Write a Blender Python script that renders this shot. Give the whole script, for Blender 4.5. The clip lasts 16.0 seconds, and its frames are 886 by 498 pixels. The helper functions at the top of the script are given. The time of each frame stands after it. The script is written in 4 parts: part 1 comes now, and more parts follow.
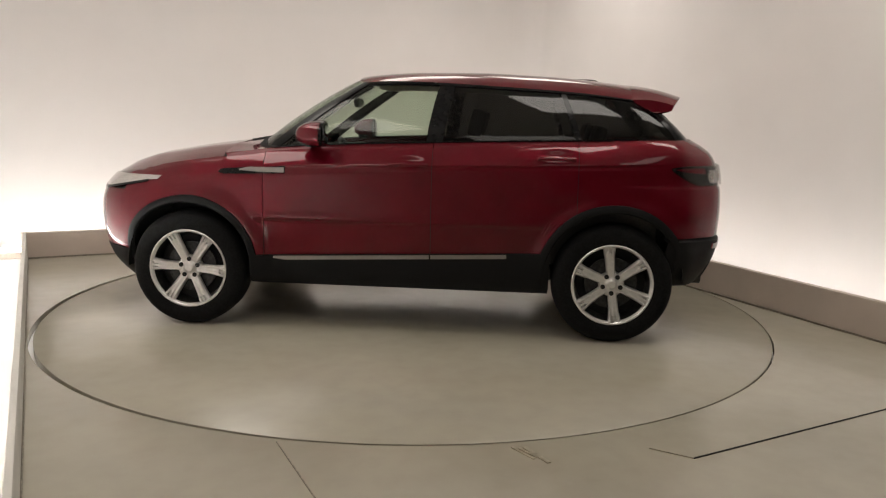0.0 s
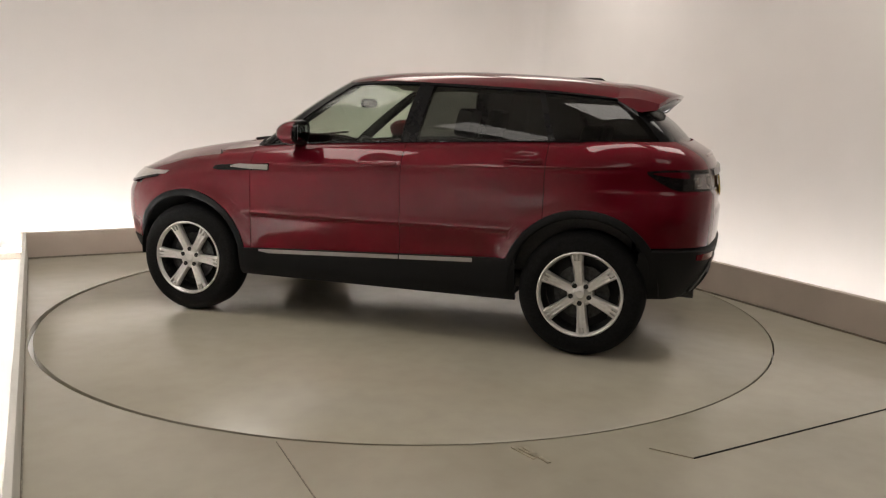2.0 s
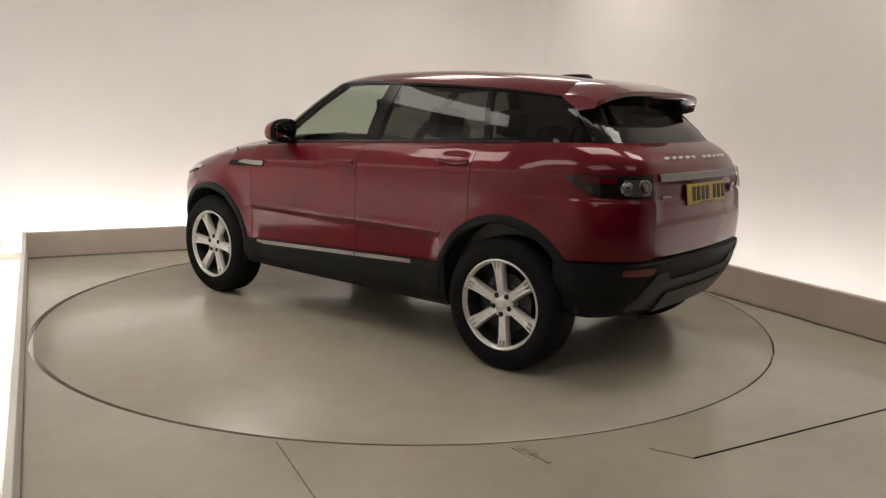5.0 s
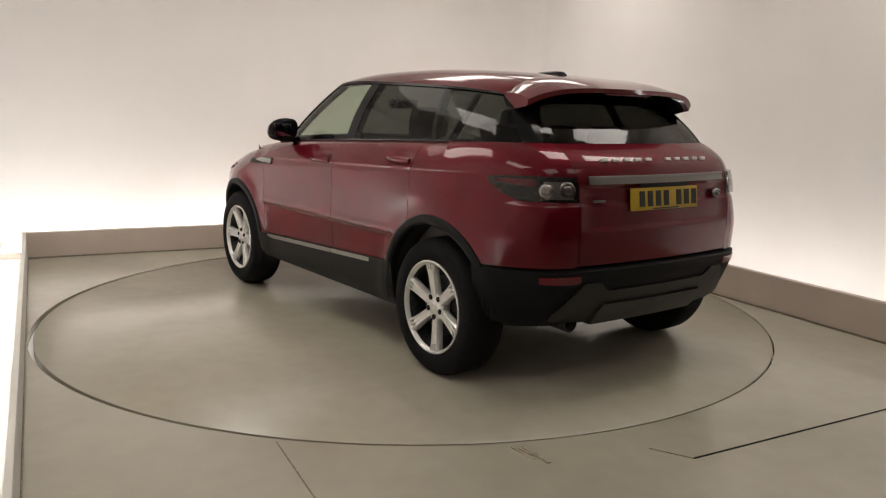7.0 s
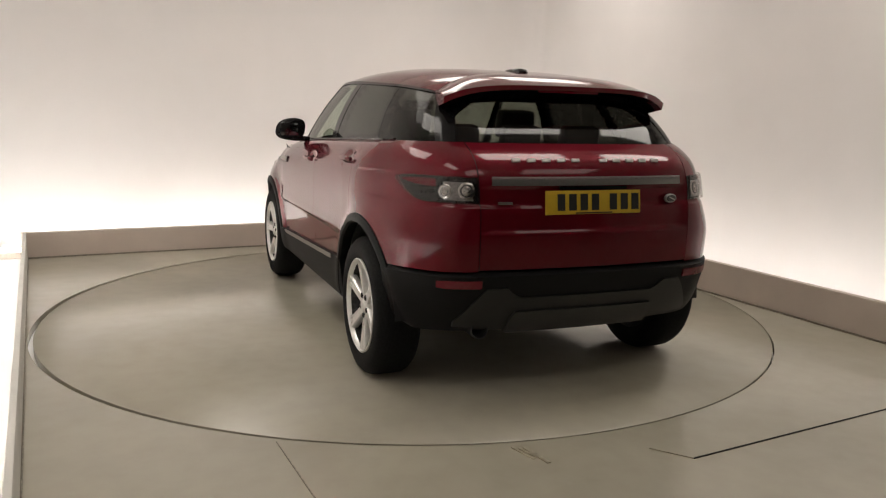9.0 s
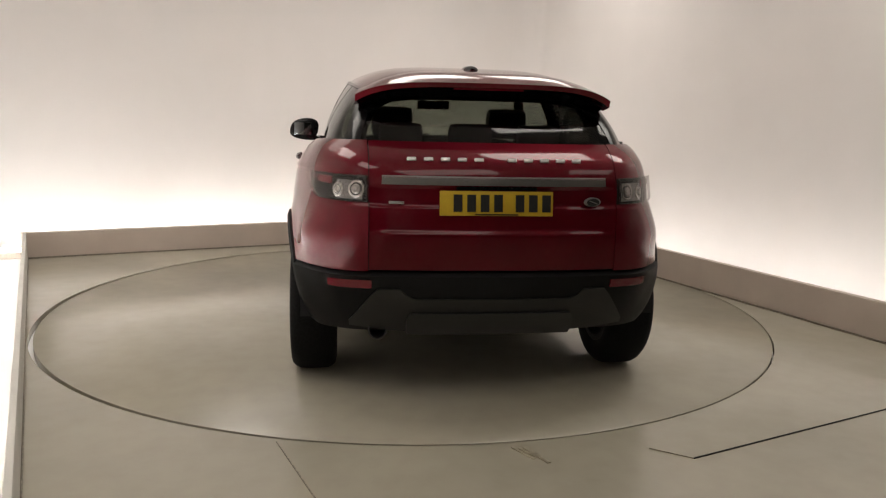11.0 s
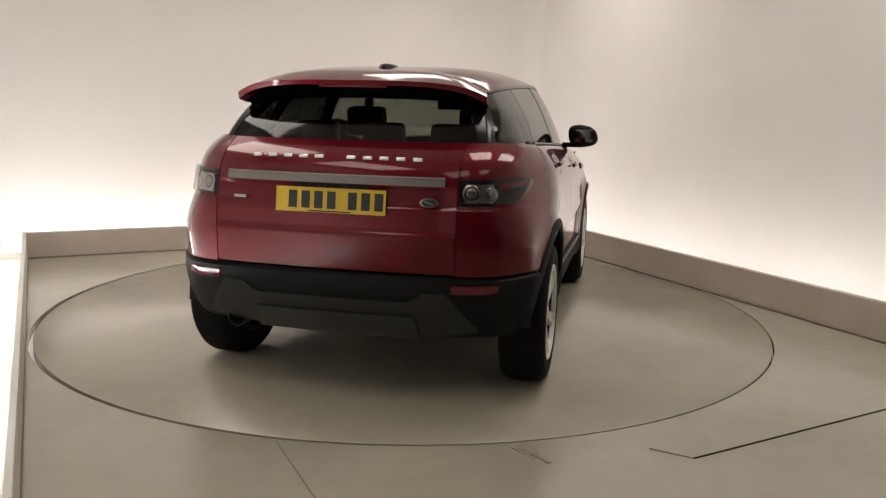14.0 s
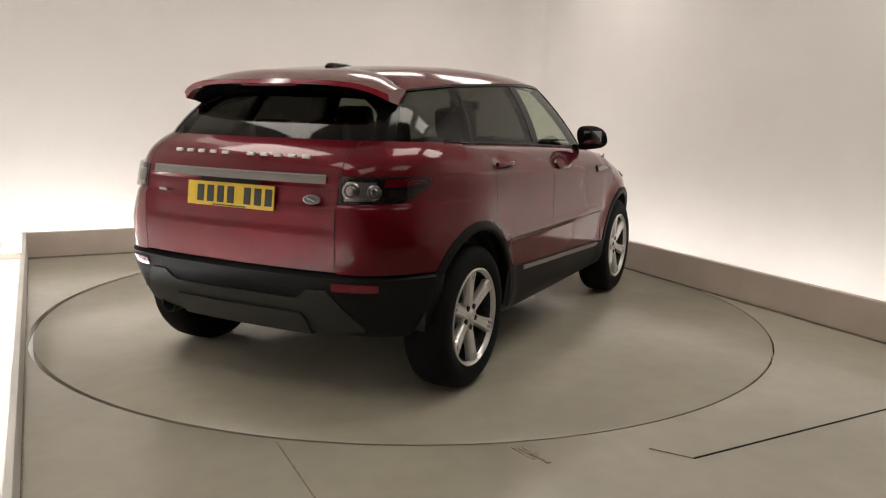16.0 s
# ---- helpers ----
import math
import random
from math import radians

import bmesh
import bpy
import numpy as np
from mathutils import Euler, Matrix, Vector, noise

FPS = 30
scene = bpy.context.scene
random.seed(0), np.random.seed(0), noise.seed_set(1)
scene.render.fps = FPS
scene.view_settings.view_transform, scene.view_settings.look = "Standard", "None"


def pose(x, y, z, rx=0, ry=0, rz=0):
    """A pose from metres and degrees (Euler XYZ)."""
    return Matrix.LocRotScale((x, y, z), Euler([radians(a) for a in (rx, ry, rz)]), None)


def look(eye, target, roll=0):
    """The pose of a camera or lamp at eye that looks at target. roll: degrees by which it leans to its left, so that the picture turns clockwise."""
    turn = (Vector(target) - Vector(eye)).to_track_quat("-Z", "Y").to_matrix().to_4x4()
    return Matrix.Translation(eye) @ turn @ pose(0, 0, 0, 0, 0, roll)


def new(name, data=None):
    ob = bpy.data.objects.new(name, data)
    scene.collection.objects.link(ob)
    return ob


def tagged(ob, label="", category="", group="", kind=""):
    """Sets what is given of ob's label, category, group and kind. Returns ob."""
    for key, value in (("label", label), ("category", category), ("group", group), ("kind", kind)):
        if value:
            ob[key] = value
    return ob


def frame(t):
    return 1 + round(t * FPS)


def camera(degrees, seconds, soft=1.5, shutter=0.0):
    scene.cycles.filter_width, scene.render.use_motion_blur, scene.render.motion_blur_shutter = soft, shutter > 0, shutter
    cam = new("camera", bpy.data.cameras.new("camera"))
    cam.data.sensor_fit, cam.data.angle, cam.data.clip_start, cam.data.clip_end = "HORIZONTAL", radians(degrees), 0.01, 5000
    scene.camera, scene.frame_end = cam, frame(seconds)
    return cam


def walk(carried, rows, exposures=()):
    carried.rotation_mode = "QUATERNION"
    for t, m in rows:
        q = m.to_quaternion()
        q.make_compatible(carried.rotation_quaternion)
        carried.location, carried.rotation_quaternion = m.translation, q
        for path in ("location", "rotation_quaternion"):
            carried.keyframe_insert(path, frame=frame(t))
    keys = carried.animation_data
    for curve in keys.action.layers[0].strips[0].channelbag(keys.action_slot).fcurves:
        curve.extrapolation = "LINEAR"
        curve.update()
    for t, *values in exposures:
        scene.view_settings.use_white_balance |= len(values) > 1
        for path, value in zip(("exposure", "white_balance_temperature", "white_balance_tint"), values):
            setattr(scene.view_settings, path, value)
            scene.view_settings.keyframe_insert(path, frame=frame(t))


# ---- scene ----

# ---- camera ----
cam = camera(58.6, 16.0, soft=1.2)
EYE = Vector((0.0, -5.571, 1.380))
YAW, PITCH = radians(2.326), radians(-9.825)
AIM = EYE + Vector((math.sin(YAW) * math.cos(PITCH), math.cos(YAW) * math.cos(PITCH), math.sin(PITCH)))
VIEW = look(EYE, AIM, 1.409)
walk(cam, [(0.0, VIEW), (16.0, VIEW)], [(0.0, 0.0), (16.0, 0.0)])

# the room stands turned against the camera
TURN = 24.6
ROOM = pose(0, 0, 0, 0, 0, TURN)

# ---- light ----
world = bpy.data.worlds.new("world")
scene.world = world
world.use_nodes = True
world.node_tree.nodes["Background"].inputs["Color"].default_value = (0.9, 0.85, 0.8, 1)
world.node_tree.nodes["Background"].inputs["Strength"].default_value = 0.02


def area_lamp(name, m, sx, sy, watts, colour):
    lamp = bpy.data.lights.new(name, "AREA")
    lamp.shape, lamp.size, lamp.size_y = "RECTANGLE", sx, sy
    lamp.energy, lamp.color = watts, colour
    ob = new(name, lamp)
    ob.matrix_world = m
    return ob


# platform and wall distances along the room's own axes
PX0, PX1, PY0, PY1 = -2.49, 2.45, -4.6, 2.79
GAP = 0.85
WX0, WX1, WY0, WY1 = PX0 - GAP, PX1 + GAP, -7.6, PY1 + GAP
CEIL = 3.5
COVE = (0.98, 0.985, 0.985)
WARM = (1.0, 0.928, 0.845)
# two rows of flat ceiling lamps over the turntable, placed from highlights on the car
# the last four are invented fill lamps that brighten the floor
for x, y, sx, sy, watts in ((0.6, -1.75, 1.15, 0.7, 17), (2.3, -1.75, 1.15, 0.7, 17), (-1.5, 1.5, 1.6, 1.2, 7), (0.8, 1.7, 1.15, 0.8, 14),
                            (2.3, 1.7, 1.15, 0.8, 14), (-2.1, 0.2, 0.9, 1.6, 25), (-2.6, -2.4, 0.8, 1.3, 12), (-1.4, -4.3, 1.6, 1.0, 9), (1.2, -4.4, 1.3, 1.0, 6)):
    area_lamp("ceiling_and_fill_light", ROOM @ pose(x, y, CEIL - 0.06), sx, sy, watts, WARM)


# ---- materials ----
def nodes_of(name):
    m = bpy.data.materials.new(name)
    m.use_nodes = True
    t = m.node_tree
    return m, t, t.nodes["Principled BSDF"]


def noise_mix(t, bsdf, a, b, scale, detail=4, lo=0.35, hi=0.65, stretch=(1, 1, 1), space="Object"):
    co = t.nodes.new("ShaderNodeTexCoord")
    mp = t.nodes.new("ShaderNodeMapping")
    mp.inputs["Scale"].default_value = stretch
    tx = t.nodes.new("ShaderNodeTexNoise")
    tx.inputs["Scale"].default_value, tx.inputs["Detail"].default_value = scale, detail
    rp = t.nodes.new("ShaderNodeValToRGB")
    rp.color_ramp.elements[0].position, rp.color_ramp.elements[1].position = lo, hi
    rp.color_ramp.elements[0].color, rp.color_ramp.elements[1].color = (*a, 1), (*b, 1)
    t.links.new(co.outputs[space], mp.inputs["Vector"])
    t.links.new(mp.outputs["Vector"], tx.inputs["Vector"])
    t.links.new(tx.outputs["Fac"], rp.inputs["Fac"])
    return tx, rp


def simple(name, colour, rough, metal=0.0, vary=0.12, scale=30.0, bump=0.0, coat=0.0, stretch=(1, 1, 1), spec=0.5):
    m, t, b = nodes_of(name)
    lo = [c * (1 - vary) for c in colour]
    hi = [min(1, c * (1 + vary)) for c in colour]
    tx, rp = noise_mix(t, b, lo, hi, scale, stretch=stretch)
    t.links.new(rp.outputs["Color"], b.inputs["Base Color"])
    b.inputs["Roughness"].default_value, b.inputs["Metallic"].default_value = rough, metal
    b.inputs["Coat Weight"].default_value = coat
    b.inputs["Specular IOR Level"].default_value = spec
    b.inputs["Coat Roughness"].default_value = 0.06
    if bump:
        bp = t.nodes.new("ShaderNodeBump")
        bp.inputs["Strength"].default_value, bp.inputs["Distance"].default_value = bump, 0.004
        t.links.new(tx.outputs["Fac"], bp.inputs["Height"])
        t.links.new(bp.outputs["Normal"], b.inputs["Normal"])
    return m


def floor_material(name, base):
    """Painted boards: blotches, fine grain, tyre scuffs and a worn semi-gloss."""
    m, t, b = nodes_of(name)
    tx, rp = noise_mix(t, b, [c * 0.86 for c in base], [c * 1.1 for c in base], 1.1, 3, 0.2, 0.8)
    tx2, rp2 = noise_mix(t, b, (0.93, 0.93, 0.93), (1, 1, 1), 9, 5, 0.3, 0.6)
    tx3, rp3 = noise_mix(t, b, (0.89, 0.87, 0.79), (1, 1, 1), 0.7, 3, 0.25, 0.75, (1, 1.4, 1))
    last = rp.outputs["Color"]
    for r in (rp2, rp3):
        mx = t.nodes.new("ShaderNodeMix")
        mx.data_type, mx.blend_type = "RGBA", "MULTIPLY"
        mx.inputs["Factor"].default_value = 0.7
        t.links.new(last, mx.inputs["A"])
        t.links.new(r.outputs["Color"], mx.inputs["B"])
        last = mx.outputs["Result"]
    t.links.new(last, b.inputs["Base Color"])
    tr, rr = noise_mix(t, b, (0.20, 0.20, 0.20), (0.26, 0.26, 0.26), 1.2, 2, 0.2, 0.8)
    t.links.new(rr.outputs["Color"], b.inputs["Roughness"])
    bp = t.nodes.new("ShaderNodeBump")
    b.inputs["Specular IOR Level"].default_value = 0.72
    bp.inputs["Strength"].default_value, bp.inputs["Distance"].default_value = 0.04, 0.002
    t.links.new(tx2.outputs["Fac"], bp.inputs["Height"])
    t.links.new(bp.outputs["Normal"], b.inputs["Normal"])
    return m


def paint_material(name, colour, flake):
    m, t, b = nodes_of(name)
    tx, rp = noise_mix(t, b, [c * 0.92 for c in colour], [c * 1.06 for c in colour], 5)
    t.links.new(rp.outputs["Color"], b.inputs["Base Color"])
    b.inputs["Metallic"].default_value = flake
    b.inputs["Roughness"].default_value = 0.42
    b.inputs["Specular IOR Level"].default_value = 0.0
    b.inputs["Coat Weight"].default_value = 1.0
    b.inputs["Coat Roughness"].default_value = 0.07
    b.inputs["Coat IOR"].default_value = 1.42
    tx2, rp2 = noise_mix(t, b, (0, 0, 0), (1, 1, 1), 900, 2)
    bp = t.nodes.new("ShaderNodeBump")
    bp.inputs["Strength"].default_value, bp.inputs["Distance"].default_value = 0.05, 0.0004
    t.links.new(tx2.outputs["Fac"], bp.inputs["Height"])
    t.links.new(bp.outputs["Normal"], b.inputs["Normal"])
    return m


def glass_material(name, tint, ior=1.5):
    m = bpy.data.materials.new(name)
    m.use_nodes = True
    t = m.node_tree
    t.nodes.clear()
    out = t.nodes.new("ShaderNodeOutputMaterial")
    tr = t.nodes.new("ShaderNodeBsdfTransparent")
    tr.inputs["Color"].default_value = (*tint, 1)
    gl = t.nodes.new("ShaderNodeBsdfGlossy")
    gl.inputs["Roughness"].default_value = 0.05
    lw = t.nodes.new("ShaderNodeLayerWeight")
    lw.inputs["Blend"].default_value = 0.5
    pw = t.nodes.new("ShaderNodeMath")
    pw.operation = "POWER"
    pw.inputs[1].default_value = 5.0
    fr = t.nodes.new("ShaderNodeMath")
    fr.operation = "MULTIPLY_ADD"
    base = ((ior - 1) / (ior + 1)) ** 2 * 1.1
    fr.inputs[1].default_value, fr.inputs[2].default_value = 0.95 - base, base
    t.links.new(lw.outputs["Facing"], pw.inputs[0])
    t.links.new(pw.outputs[0], fr.inputs[0])
    mx = t.nodes.new("ShaderNodeMixShader")
    t.links.new(fr.outputs[0], mx.inputs[0])
    t.links.new(tr.outputs[0], mx.inputs[1])
    t.links.new(gl.outputs[0], mx.inputs[2])
    t.links.new(mx.outputs[0], out.inputs["Surface"])
    return m


def glow_material(name, colour, strength):
    m, t, b = nodes_of(name)
    b.inputs["Base Color"].default_value = (0.9, 0.9, 0.9, 1)
    b.inputs["Emission Color"].default_value = (*colour, 1)
    b.inputs["Emission Strength"].default_value = strength
    return m


M_FLOOR = floor_material("painted floor", (0.455, 0.427, 0.357))
M_DISC = floor_material("painted turntable", (0.455, 0.426, 0.353))
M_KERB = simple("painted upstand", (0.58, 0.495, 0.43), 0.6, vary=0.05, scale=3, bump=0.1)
# paler base colour, used on the left upstand only
M_KERB_PALE = simple("pale upstand", (0.74, 0.73, 0.68), 0.6, vary=0.05, scale=3, bump=0.1)
M_WALL = simple("white plaster", (0.82, 0.79, 0.765), 0.85, vary=0.025, scale=0.9, bump=0.05)
M_CEIL = simple("ceiling paint", (0.60, 0.57, 0.54), 0.9, vary=0.04, scale=2)
M_DARKWALL = simple("dark wall", (0.05, 0.047, 0.044), 0.8, vary=0.1, scale=2)
M_GROOVE = simple("groove shadow gap", (0.02, 0.018, 0.015), 0.9)
M_SCUFF = simple("rubber scuff", (0.225, 0.20, 0.155), 0.6, vary=0.3, scale=60)
M_GRIME = simple("dark grimy joint", (0.17, 0.145, 0.105), 0.7, vary=0.3, scale=14)
M_STAIN = simple("brown floor stain", (0.31, 0.275, 0.20), 0.4, vary=0.22, scale=26)
M_RED = paint_material("metallic red paint", (0.116, 0.003, 0.010), 0.42)
M_BLACK = simple("black textured plastic", (0.008, 0.008, 0.0083), 0.55, vary=0.2, scale=300, bump=0.15, spec=0.16)
M_UNDER = simple("underbody black", (0.012, 0.012, 0.012), 0.8)
M_GLOSSBLACK = simple("gloss black trim", (0.006, 0.006, 0.0065), 0.16, spec=0.22)
M_GREY = simple("dark grey plastic", (0.014, 0.014, 0.0135), 0.5, vary=0.15, scale=200, bump=0.1)
M_GREY_LIGHT = simple("mid grey plastic", (0.023, 0.023, 0.0225), 0.45, vary=0.15, scale=200, bump=0.1)
M_SILVER = simple("silver alloy", (0.74, 0.73, 0.71), 0.30, 0.45, vary=0.05, scale=40, coat=0.3)
M_DARKMETAL = simple("brake iron", (0.065, 0.065, 0.065), 0.5, 0.8, vary=0.3, scale=50)
M_CHROME = simple("satin chrome", (0.66, 0.65, 0.64), 0.2, 1.0, vary=0.03)
M_STRIP = simple("brushed aluminium strip", (0.34, 0.325, 0.31), 0.35, 0.9, vary=0.08, scale=60, stretch=(1, 12, 12))
M_BAR = simple("dark brushed bar", (0.24, 0.23, 0.22), 0.32, 0.9, vary=0.1, scale=60, stretch=(12, 1, 12))
M_TYRE = simple("tyre rubber", (0.007, 0.007, 0.0073), 0.75, vary=0.3, scale=80, bump=0.2, spec=0.15)
M_GLASS = glass_material("tinted clear glass", (0.62, 0.68, 0.60))
M_PRIVACY = glass_material("dark privacy glass", (0.10, 0.10, 0.092), 1.40)
M_REARGLASS = glass_material("smoked rear glass", (0.19, 0.19, 0.17), 1.46)
M_LENS = glass_material("lamp lens", (0.75, 0.73, 0.72))
M_REDLENS = simple("red reflector lens", (0.13, 0.001, 0.010), 0.15, vary=0.1, scale=200, coat=0.3)
M_DARKLENS = simple("smoked lamp housing", (0.016, 0.013, 0.013), 0.12, spec=0.5)
M_LAMPLIGHT = simple("lamp reflector", (0.60, 0.58, 0.57), 0.18, 0.9, vary=0.1, scale=90)
M_DULL = simple("dull lamp reflector", (0.36, 0.35, 0.35), 0.28, 0.8, vary=0.3, scale=120)
M_YELLOW = simple("yellow plate", (0.56, 0.37, 0.02), 0.45, vary=0.04)
M_INK = simple("black ink", (0.012, 0.012, 0.012), 0.5)
M_SEAT = simple("dark leather", (0.035, 0.032, 0.030), 0.5, vary=0.2, scale=60, bump=0.2)
M_CREAM = simple("pale headlining", (0.55, 0.50, 0.42), 0.8, vary=0.05)
M_MIRROR = simple("mirror glass", (0.30, 0.31, 0.33), 0.02, 1.0, vary=0.0)


# ---- mesh helpers ----
def mesh_of(bm, name, material, smooth=True, recalc=True):
    if recalc:
        bmesh.ops.recalc_face_normals(bm, faces=bm.faces)
    me = bpy.data.meshes.new(name)
    bm.to_mesh(me)
    bm.free()
    me.materials.append(material)
    if smooth:
        for p in me.polygons:
            p.use_smooth = True
        me.set_sharp_from_angle(angle=radians(38))
    return me


def part(name, bm, material, parent, label="", smooth=True):
    ob = new(name, mesh_of(bm, name, material, smooth))
    if parent is not None:
        ob.parent = parent
    return tagged(ob, label) if label else ob


def thing(name, label, category, group="", kind=""):
    return tagged(new(name), label, category, group, kind)


def box(bm, x0, x1, y0, y1, z0, z1, bevel=0.0, m=None):
    made = bmesh.ops.create_cube(bm, size=1.0)["verts"]
    for v in made:
        v.co = Vector((x0 + (v.co.x + 0.5) * (x1 - x0), y0 + (v.co.y + 0.5) * (y1 - y0), z0 + (v.co.z + 0.5) * (z1 - z0)))
    if bevel:
        edges = {e for v in made for e in v.link_edges}
        out = bmesh.ops.bevel(bm, geom=list(edges), offset=bevel, segments=2, profile=0.6, affect="EDGES")
        made = list({v for f in out["faces"] for v in f.verts} | {v for v in made if v.is_valid})
    if m is not None:
        bmesh.ops.transform(bm, matrix=m, verts=[v for v in made if v.is_valid])
    return bm


def boxed(x0, x1, y0, y1, z0, z1, bevel=0.0, m=None):
    return box(bmesh.new(), x0, x1, y0, y1, z0, z1, bevel, m)


def grid_mesh(rows, close_u=False, close_v=False):
    """A mesh from rows of points."""
    bm = bmesh.new()
    vs = [[bm.verts.new(p) for p in row] for row in rows]
    nr, nc = len(vs), len(vs[0])
    for i in range(nr if close_u else nr - 1):
        for j in range(nc if close_v else nc - 1):
            a, b, c, d = vs[i][j], vs[(i + 1) % nr][j], vs[(i + 1) % nr][(j + 1) % nc], vs[i][(j + 1) % nc]
            try:
                bm.faces.new((a, b, c, d))
            except ValueError:
                pass
    return bm


def revolve(profile, steps=48, axis="y"):
    """A ring of the (radius, along) profile about an axis."""
    rows = []
    for i in range(steps):
        a = 2 * math.pi * i / steps
        rows.append([Vector((r * math.cos(a), h, r * math.sin(a))) if axis == "y" else Vector((r * math.cos(a), r * math.sin(a), h)) for r, h in profile])
    return grid_mesh(rows, close_u=True)


def tube(points, radius, sides=8):
    pts = [Vector(p) for p in points]
    rows = []
    for i, p in enumerate(pts):
        d = (pts[min(i + 1, len(pts) - 1)] - pts[max(i - 1, 0)]).normalized()
        q = d.to_track_quat("Z", "Y")
        rows.append([p + q @ Vector((radius * math.cos(2 * math.pi * k / sides), radius * math.sin(2 * math.pi * k / sides), 0)) for k in range(sides)])
    bm = grid_mesh(rows, close_v=True)
    bm.verts.ensure_lookup_table()
    bm.faces.new(bm.verts[:sides])
    bm.faces.new(bm.verts[-sides:])
    return bm


def hermite(xs, ys):
    """A smooth curve through the given values."""
    xs, ys = list(xs), list(ys)
    if xs[0] > xs[-1]:
        xs, ys = xs[::-1], ys[::-1]
    n = len(xs)
    sl = [(ys[i + 1] - ys[i]) / (xs[i + 1] - xs[i]) for i in range(n - 1)]
    tg = [sl[0]] + [0 if sl[i - 1] * sl[i] <= 0 else 2 * sl[i - 1] * sl[i] / (sl[i - 1] + sl[i]) for i in range(1, n - 1)] + [sl[-1]]

    def f(x):
        if x <= xs[0]:
            return ys[0]
        if x >= xs[-1]:
            return ys[-1]
        i = 0
        while x > xs[i + 1]:
            i += 1
        h = xs[i + 1] - xs[i]
        u = (x - xs[i]) / h
        return ys[i] * (1 + 2 * u) * (1 - u) ** 2 + tg[i] * h * u * (1 - u) ** 2 + ys[i + 1] * u * u * (3 - 2 * u) + tg[i + 1] * h * u * u * (u - 1)
    return f


# ---- the room ----
def room_part(name, bm, material, label, category, smooth=False):
    ob = part(name, bm, material, None, smooth=smooth)
    ob.matrix_world = ROOM
    return tagged(ob, label, category, kind="structure")


DISC_R = 2.445


def build_room():
    # floor sheet with a round hole for the turntable
    bm = bmesh.new()
    n = 128
    inner, outer = [], []
    for i in range(n):
        a = 2 * math.pi * i / n
        c, s = math.cos(a), math.sin(a)
        inner.append(Vector(((DISC_R + 0.005) * c - 0.0115, (DISC_R + 0.005) * s + 0.001, 0)))
        k = min((PX1 if c > 0 else -PX0) / max(abs(c), 1e-6), (PY1 if s > 0 else 2.5) / max(abs(s), 1e-6))
        outer.append(Vector((k * c, k * s, 0)))
    vi, vo = [bm.verts.new(p) for p in inner], [bm.verts.new(p) for p in outer]
    lo = [bm.verts.new(p - Vector((0, 0, 0.05))) for p in inner]
    for i in range(n):
        j = (i + 1) % n
        bm.faces.new((vi[i], vo[i], vo[j], vi[j]))
        bm.faces.new((vi[j], lo[j], lo[i], vi[i]))
    room_part("floor", bm, M_FLOOR, "beige painted board floor with fine panel seams", "floor", smooth=False)
    front = boxed(WX0, WX1, WY0, -2.5, -0.05, 0.0)
    room_part("floor_front", front, M_FLOOR, "beige painted board floor before the turntable", "floor")
    sub = boxed(WX0 - 0.1, WX1 + 0.1, WY0, WY1 + 0.1, -0.20, -0.06)
    room_part("floor_base", sub, M_WALL, "white painted base floor in the light cove", "floor")
    # upstands round the platform
    t = 0.05
    H = 0.232
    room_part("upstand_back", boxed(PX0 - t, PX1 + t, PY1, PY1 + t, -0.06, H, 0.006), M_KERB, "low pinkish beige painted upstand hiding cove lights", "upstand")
    # the side upstands run slightly inwards towards the viewer
    lean_l = pose(PX0, PY1 - 0.002, 0, 0, 0, 0.36)
    lean_r = pose(PX1 + 0.018, PY1 - 0.002, 0, 0, 0, -0.88)
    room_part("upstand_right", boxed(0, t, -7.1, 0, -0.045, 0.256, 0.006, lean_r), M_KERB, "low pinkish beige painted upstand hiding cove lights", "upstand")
    room_part("upstand_left", boxed(-0.027, 0, -7.1, 0, -0.045, H, 0.004, lean_l), M_KERB_PALE, "low pale upstand hiding cove lights", "upstand")
    room_part("trim_back", boxed(PX0 + 0.003, PX1 - 0.003, PY1 - 0.012, PY1 - 0.001, -0.04, 0.012), M_SCUFF, "dirty dark joint along the upstand", "trim")
    room_part("trim_right", boxed(-0.016, -0.001, -7.1, -0.02, -0.04, 0.011, 0.003, lean_r), M_GRIME, "dirty dark joint along the upstand", "trim")
    room_part("trim_left", boxed(0.001, 0.008, -7.1, -0.02, -0.04, 0.006, 0.002, lean_l), M_SCUFF, "dirty joint along the upstand", "trim")
    # walls, the far corner softly rounded
    th = 0.15
    room_part("wall_left", boxed(WX0 - th, WX0, WY0, WY1 - 0.3, -0.2, CEIL), M_WALL, "white plaster wall washed by cove light", "wall")
    room_part("wall_right", boxed(WX1, WX1 + th, WY0, WY1 - 0.3, -0.2, CEIL), M_WALL, "white plaster wall washed by cove light", "wall")
    room_part("wall_back", boxed(WX0 + 0.3, WX1 - 0.3, WY1, WY1 + th, -0.2, CEIL), M_WALL, "white plaster wall washed by cove light", "wall")
    for nm, cx, a0 in (("wall_corner_right", WX1 - 0.3, 0), ("wall_corner_left", WX0 + 0.3, 90)):
        rows = []
        for i in range(13):
            a = radians(a0 + 90 * i / 12)
            rows.append([Vector((cx + r * math.cos(a), WY1 - 0.3 + r * math.sin(a), z)) for r, z in ((0.3, -0.2), (0.3, CEIL), (0.45, CEIL), (0.45, -0.2))])
        room_part(nm, grid_mesh(rows, close_v=True), M_WALL, "rounded white plaster wall corner", "wall", smooth=True)
